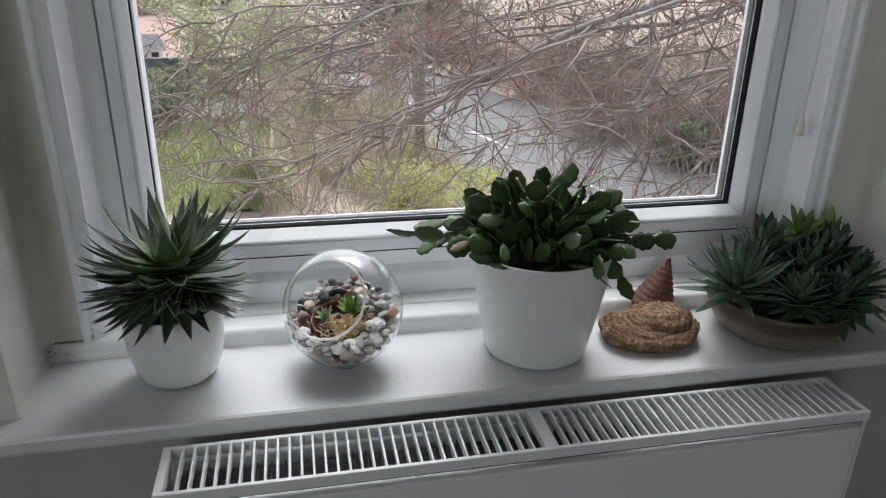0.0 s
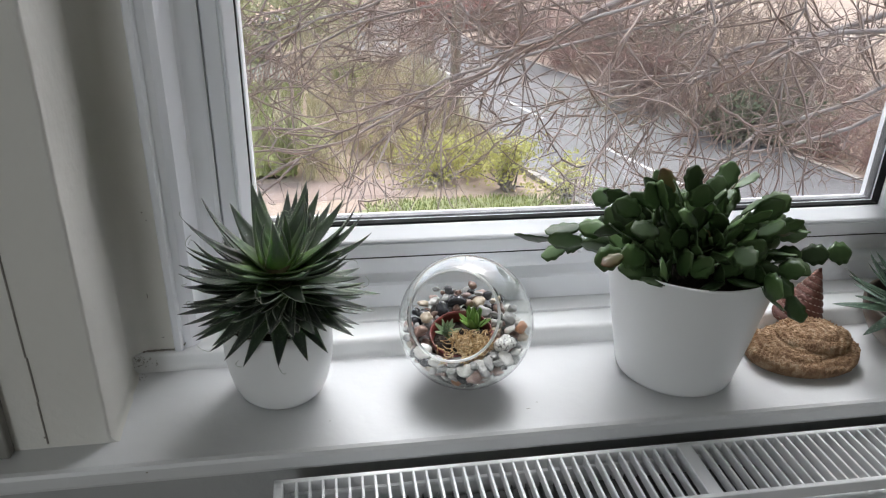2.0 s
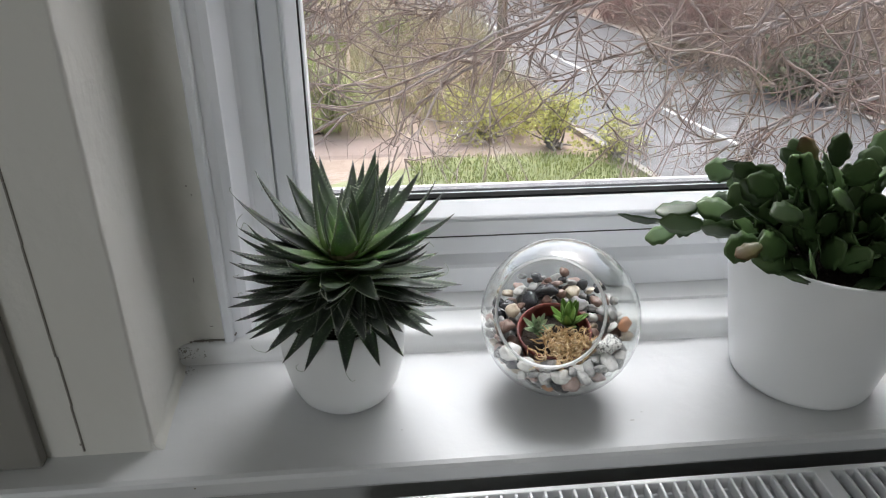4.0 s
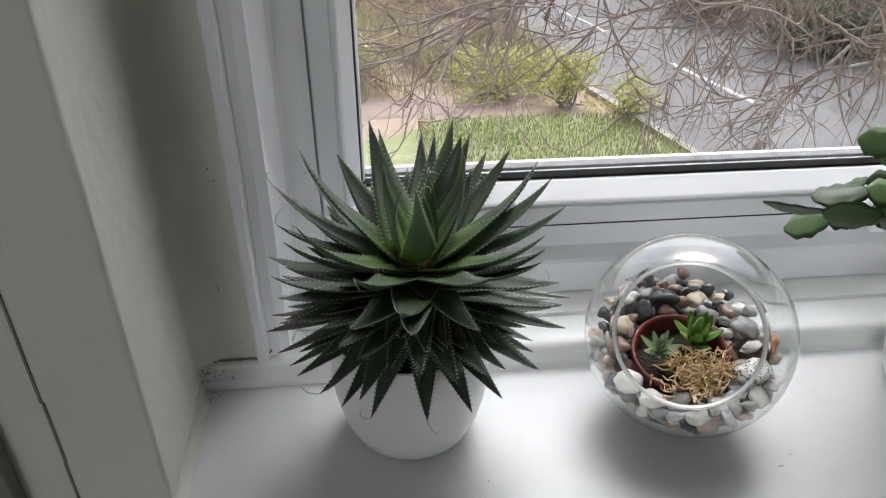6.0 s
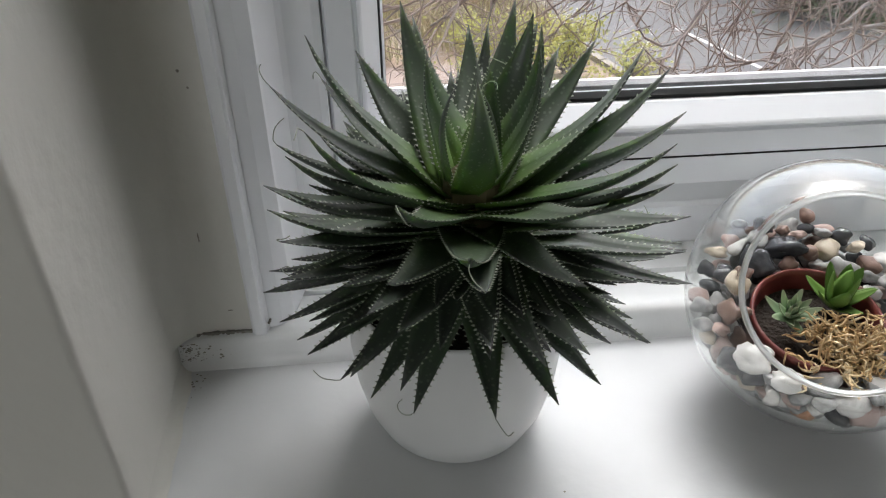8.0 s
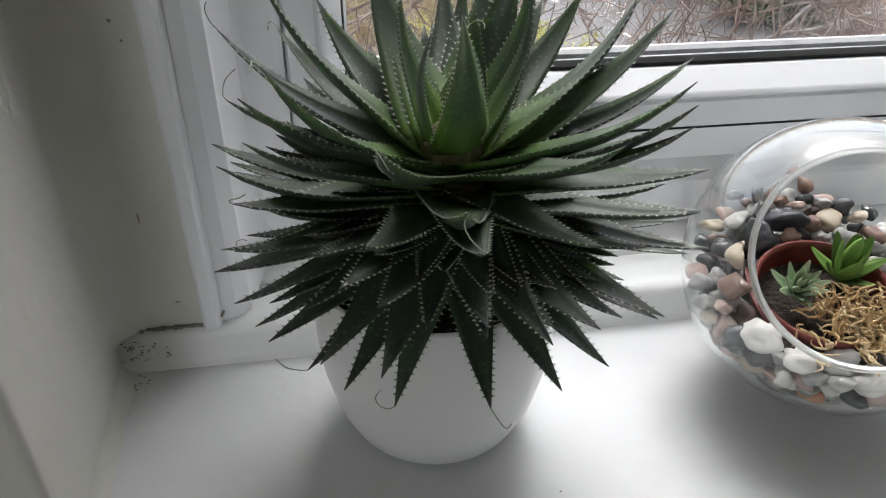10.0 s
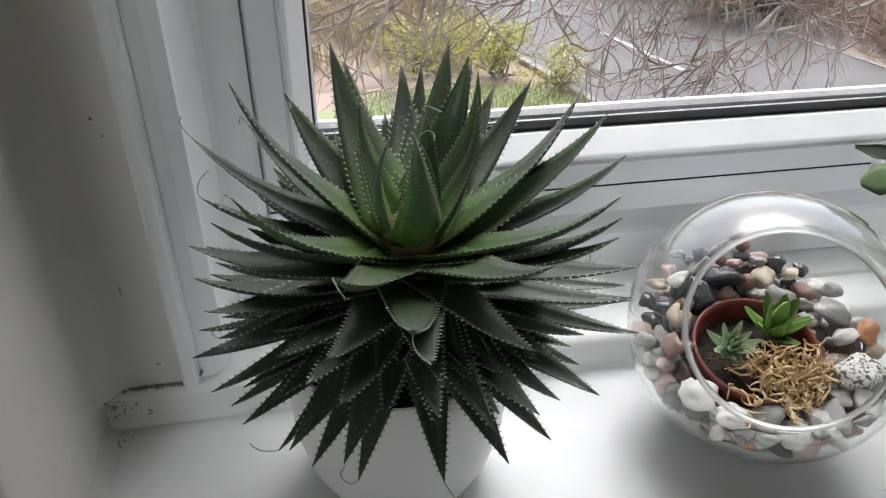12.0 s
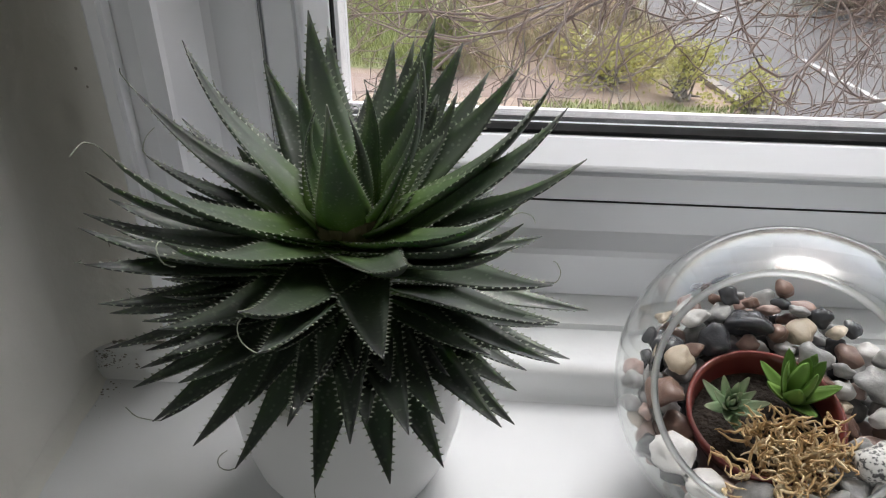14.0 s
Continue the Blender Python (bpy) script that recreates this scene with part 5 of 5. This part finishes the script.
leaf_bush("evergreen_bush", -2.9, 17.0, 0.75, 0.9, 0.8, 0.7, 2600, 0.10, EVERGREEN, "dark evergreen bush on the lawn", seed=1)
leaf_bush("olive_bush", -1.6, 21.0, 1.3, 1.5, 1.2, 1.2, 4200, 0.12, OLIVE, "tall olive-green bush behind the lawn", seed=2)
leaf_bush("olive_bush", -0.2, 22.5, 1.4, 1.3, 1.2, 1.3, 3600, 0.12, OLIVE, "tall olive-green bush behind the lawn", seed=3)
leaf_bush("evergreen_bush", -5.5, 19.5, 0.9, 1.3, 1.0, 0.9, 3000, 0.11, EVERGREEN, "dark evergreen bush on the lawn", seed=4)
leaf_bush("yellow_shrub", 1.75, 10.45, 0.42, 0.80, 0.35, 0.42, 1700, 0.065, YELLOW, "yellow-green spring shrub by the verge", seed=5)
leaf_bush("yellow_shrub", 2.95, 10.1, 0.42, 0.6, 0.3, 0.42, 1200, 0.065, YELLOW, "yellow-green spring shrub by the verge", seed=6)
leaf_bush("yellow_shrub", 3.75, 9.5, 0.34, 0.42, 0.3, 0.34, 700, 0.065, YELLOW, "yellow-green spring shrub at the road edge", seed=7)
leaf_bush("ivy_bank", 8.6, 12.2, 0.5, 1.4, 1.0, 0.5, 2600, 0.11, EVERGREEN, "low dark ivy bank beside the road", seed=8)
leaf_bush("ivy_bank", 9.4, 18.5, 0.9, 1.6, 1.2, 0.9, 2600, 0.13, EVERGREEN, "dark ivy bank beside the road", seed=9)
leaf_bush("evergreen_hedge", 5.5, 33.0, 1.6, 5.0, 1.2, 1.5, 4500, 0.2, EVERGREEN, "far dark evergreen hedge", seed=10)
leaf_bush("evergreen_hedge", -9.0, 49.0, 1.6, 8.0, 1.2, 1.5, 4500, 0.25, OLIVE, "far hedge behind the field", seed=11)


def pampas(x, y, seed):
    rng = random.Random(seed)
    p = thing("pampas_grass", x, y, GROUND, "green pampas grass clump with pale plumes", "plant")
    v, f = [], []
    for _ in range(620):
        a, out = rng.uniform(0, 6.28), rng.uniform(0.2, 1.0)
        h = rng.uniform(0.5, 0.95)
        q = [Vector((0.05 * math.cos(a), 0.05 * math.sin(a), 0)), Vector((0.25 * out * math.cos(a), 0.25 * out * math.sin(a), h * 0.7)), Vector((0.55 * out * math.cos(a), 0.55 * out * math.sin(a), h)), Vector((0.85 * out * math.cos(a), 0.85 * out * math.sin(a), h * 0.72))]
        tube(v, f, q, [0.009, 0.009, 0.007, 0.002], 3)
    tagged(piece("leaves", raw("leaves", v, f, PAMPAS), p), kind="stuff")
    for k in range(4):
        a, h = rng.uniform(0, 6.28), rng.uniform(1.1, 1.5)
        v, f = [], []
        top = Vector((0.22 * math.cos(a), 0.22 * math.sin(a), h))
        tube(v, f, [Vector((0, 0, 0)), top * 0.6, top], [0.006, 0.005, 0.004], 4)
        for j in range(150):
            q = top * rng.uniform(0.62, 1.0)
            d = Vector((rng.gauss(0, 0.35), rng.gauss(0, 0.35), 1)).normalized() * 0.12
            tube(v, f, [q, q + d], [0.010, 0.002], 3)
        piece("plume", raw("plume", v, f, PLUME), p, None, "pale feathery plume")


pampas(-0.55, 11.1, 1)
pampas(0.6, 16.0, 3)


def bare_tree():
    """A big winter tree to the side of the view, whose limbs sweep across it."""
    rng = random.Random(17)
    base = Vector((9.2, 7.0, GROUND))
    tree = thing("bare_tree", *base, "large bare winter tree with grey lichened limbs and fine twigs", "tree")
    v, f = [], []
    trunk = [Vector((0, 0, 0)), Vector((0.05, 0, 1.2)), Vector((-0.05, -0.1, 2.6)), Vector((0.1, -0.1, 4.2)), Vector((0, 0, 6.0)), Vector((0.1, 0.1, 8.5))]
    tube(v, f, trunk, [0.26, 0.21, 0.18, 0.15, 0.11, 0.05], 12)
    piece("trunk", raw("trunk", v, f, BARK), tree)
    tv, tf = [], []

    def grow(p, d, length, r, level):
        steps = 9 if level == 1 else 6
        pts = [p]
        curl = Vector((rng.gauss(0, 0.05), rng.gauss(0, 0.05), rng.gauss(0.02, 0.06)))
        for _ in range(steps):
            d = (d + curl + Vector((rng.gauss(0, 0.17), rng.gauss(0, 0.17), rng.gauss(0, 0.17)))).normalized()
            pts.append(pts[-1] + d * length / steps)
        tube(tv, tf, pts, [r * (1 - 0.8 * k / steps) for k in range(steps + 1)], 4 if level == 1 else 3)
        if level < 3:
            for k in range(6 if level == 1 else 2):
                j = rng.randint(1, steps)
                dd = (pts[j] - pts[j - 1]).normalized()
                side = Vector((rng.gauss(0, 0.6), rng.gauss(0, 0.6), rng.gauss(-0.05, 0.65)))
                grow(pts[j], (dd * 0.9 + side).normalized(), length * rng.uniform(0.3, 0.55), r * 0.66, level + 1)

    # limb ends: where each starts on the trunk, a middle and an end in the world
    limbs = [((4.2, 2.3), (2.35, 5.0, 0.78), (0.40, 4.9, -0.38), 0.042), ((4.6, 2.0), (1.7, 5.4, 1.25), (-0.55, 5.2, 0.72), 0.026), ((5.2, 2.0), (0.75, 5.6, 1.1), (1.75, 5.0, 0.12), 0.034),
             ((3.4, 2.5), (3.6, 5.4, 0.25), (2.0, 4.6, -0.55), 0.040), ((3.2, 2.0), (3.9, 4.6, 0.45), (1.9, 4.2, 0.1), 0.030), ((3.8, 2.4), (3.3, 5.8, 0.75), (1.0, 6.2, 0.3), 0.034),
             ((2.8, 1.8), (4.2, 5.4, -0.45), (2.9, 4.9, -0.85), 0.030), ((4.8, 2.2), (2.4, 6.2, 1.3), (0.1, 6.6, 0.95), 0.03), ((4.4, 2.2), (2.9, 4.3, 1.0), (1.1, 4.0, 0.45), 0.026), ((3.0, 2.0), (3.5, 6.6, -0.25), (1.6, 6.8, -0.7), 0.030),
             ((5.0, 2.2), (3.0, 4.8, 1.45), (2.75, 4.0, 0.05), 0.018), ((5.0, 2.2), (3.7, 4.7, 1.3), (3.35, 4.0, -0.3), 0.018), ((2.4, 1.4), (4.4, 6.0, -0.9), (3.0, 5.8, -1.1), 0.028), ((4.6, 2.2), (1.2, 6.2, 0.9), (-0.6, 6.4, 0.1), 0.022), ((4.0, 2.2), (2.0, 6.8, 0.5), (0.2, 7.2, -0.3), 0.026), ((4.4, 2.2), (0.9, 5.0, 0.9), (-0.75, 4.6, 0.25), 0.020), ((4.0, 2.2), (1.2, 4.6, 0.3), (-0.35, 4.3, -0.38), 0.020), ((4.2, 2.2), (0.6, 5.8, 0.55), (-1.0, 5.6, -0.15), 0.020)]
    for (h, _), mid, end, r in limbs:
        a = Vector((0.05, -0.05, h))
        b, c = Vector(mid) - base, Vector(end) - base
        pts = []
        n = 34
        off = rng.uniform(0, 50)
        for k in range(n + 1):
            t = k / n
            # a curve through start, middle (at 0.55) and end
            if t < 0.55:
                q = t / 0.55
                p = a.lerp(b, q) + Vector((0, 0, 0.5 * math.sin(math.pi * q) * (1 - q)))
            else:
                q = (t - 0.55) / 0.45
                p = b.lerp(c, q)
            p += Vector((noise.noise(Vector((t * 6, off, 0))), noise.noise(Vector((t * 6, off, 5))), noise.noise(Vector((t * 6, off, 9))))) * 0.13
            p += Vector((noise.noise(Vector((t * 19, off, 20))), noise.noise(Vector((t * 19, off, 25))), noise.noise(Vector((t * 19, off, 29))))) * 0.085
            pts.append(p)
        pts = [pts[0]] + [(pts[k - 1] + pts[k] * 2 + pts[k + 1]) / 4 for k in range(1, n)] + [pts[-1]]
        v, f = [], []
        tube(v, f, pts, [r * (1.2 - 1.0 * k / n) for k in range(n + 1)], 7)
        piece("limb", raw("limb", v, f, BARK), tree)
        for k in range(15):
            j = rng.randint(11, n)
            d = (pts[j] - pts[j - 1]).normalized()
            side = Vector((rng.gauss(-0.15, 0.5), rng.gauss(0, 0.55), rng.gauss(-0.12, 0.6)))
            grow(pts[j], (d * 0.8 + side).normalized(), rng.uniform(0.6, 1.8), 0.0118, 1)
    tagged(piece("twigs", raw("twigs", tv, tf, TWIG), tree), "tangle of fine red-brown twigs", kind="stuff")


bare_tree()

# pole, wall and houses in the distance
pole = thing("timber_pole", 2.55, 13.0, GROUND, "weathered pale timber pole by the road", "pole")
part("shaft", lathe(bmesh.new(), [(0, 0), (0.10, 0), (0.085, 4.5), (0.075, 7.5), (0, 7.52)], 14), POLE, pole, "", True)


def cottage(x, y, w, d, h, roof, wall, label, seed, rot=0.0):
    c = thing("house", x, y, GROUND, label, "house")
    c.rotation_euler = (0, 0, rot)
    part("wall", box(bmesh.new(), -w / 2, w / 2, -d / 2, d / 2, 0, h), wall, c)
    bm = bmesh.new()
    e = 0.08 * w
    pts = [(-w / 2 - e, -d / 2 - e, h), (w / 2 + e, -d / 2 - e, h), (w / 2 + e, d / 2 + e, h), (-w / 2 - e, d / 2 + e, h), (-w / 2 - e, 0, h + d * 0.42), (w / 2 + e, 0, h + d * 0.42)]
    v = [bm.verts.new(p) for p in pts]
    for fc in ((0, 1, 5, 4), (2, 3, 4, 5), (0, 4, 3), (1, 2, 5), (3, 2, 1, 0)):
        bm.faces.new([v[k] for k in fc])
    part("roof", bm, roof, c)
    for k in (-0.28, 0.28):
        win = part("window", box(bmesh.new(), k * w - 0.1 * w, k * w + 0.1 * w, -d / 2 - 0.02, -d / 2 + 0.02, h * 0.35, h * 0.75), GASKET_GAP_BLACK, c)
        win.location = (0, 0, 0)


cottage(-5.3, 28.5, 1.3, 1.1, 0.5, SLATE, RENDERED, "small far white-rendered house with a slate roof", 1, 0.5)
cottage(-4.2, 52.0, 3.0, 2.4, 1.3, SLATE, RENDERED, "small far white-rendered house with a slate roof", 2, -0.3)
cottage(5.2, 28.0, 2.2, 1.6, 0.7, BRICK_RED, BRICK_RED, "low far outbuilding with red tiles", 3, 0.2)
bm = bmesh.new()
for k in range(26):
    x = -9 + 0.36 * k
    box(bm, x, x + 0.34, 25.2, 25.5, GROUND, GROUND + 0.55 + 0.06 * noise.noise(Vector((k * 0.7, 0, 0))))
solid("field_wall", bm, SLATE, "low dark stone wall before the field", "wall")
bm = bmesh.new()
for k in range(44):
    x = -3.3 + 0.09 * k * 1.0
    box(bm, x, x + 0.05, 19.3 - 0.05 * k, 19.33 - 0.05 * k, GROUND, GROUND + 0.32 + 0.06 * ((k * 7) % 3))
solid("picket_fence", bm, RENDERED, "low pale picket fence behind the lawn", "fence")
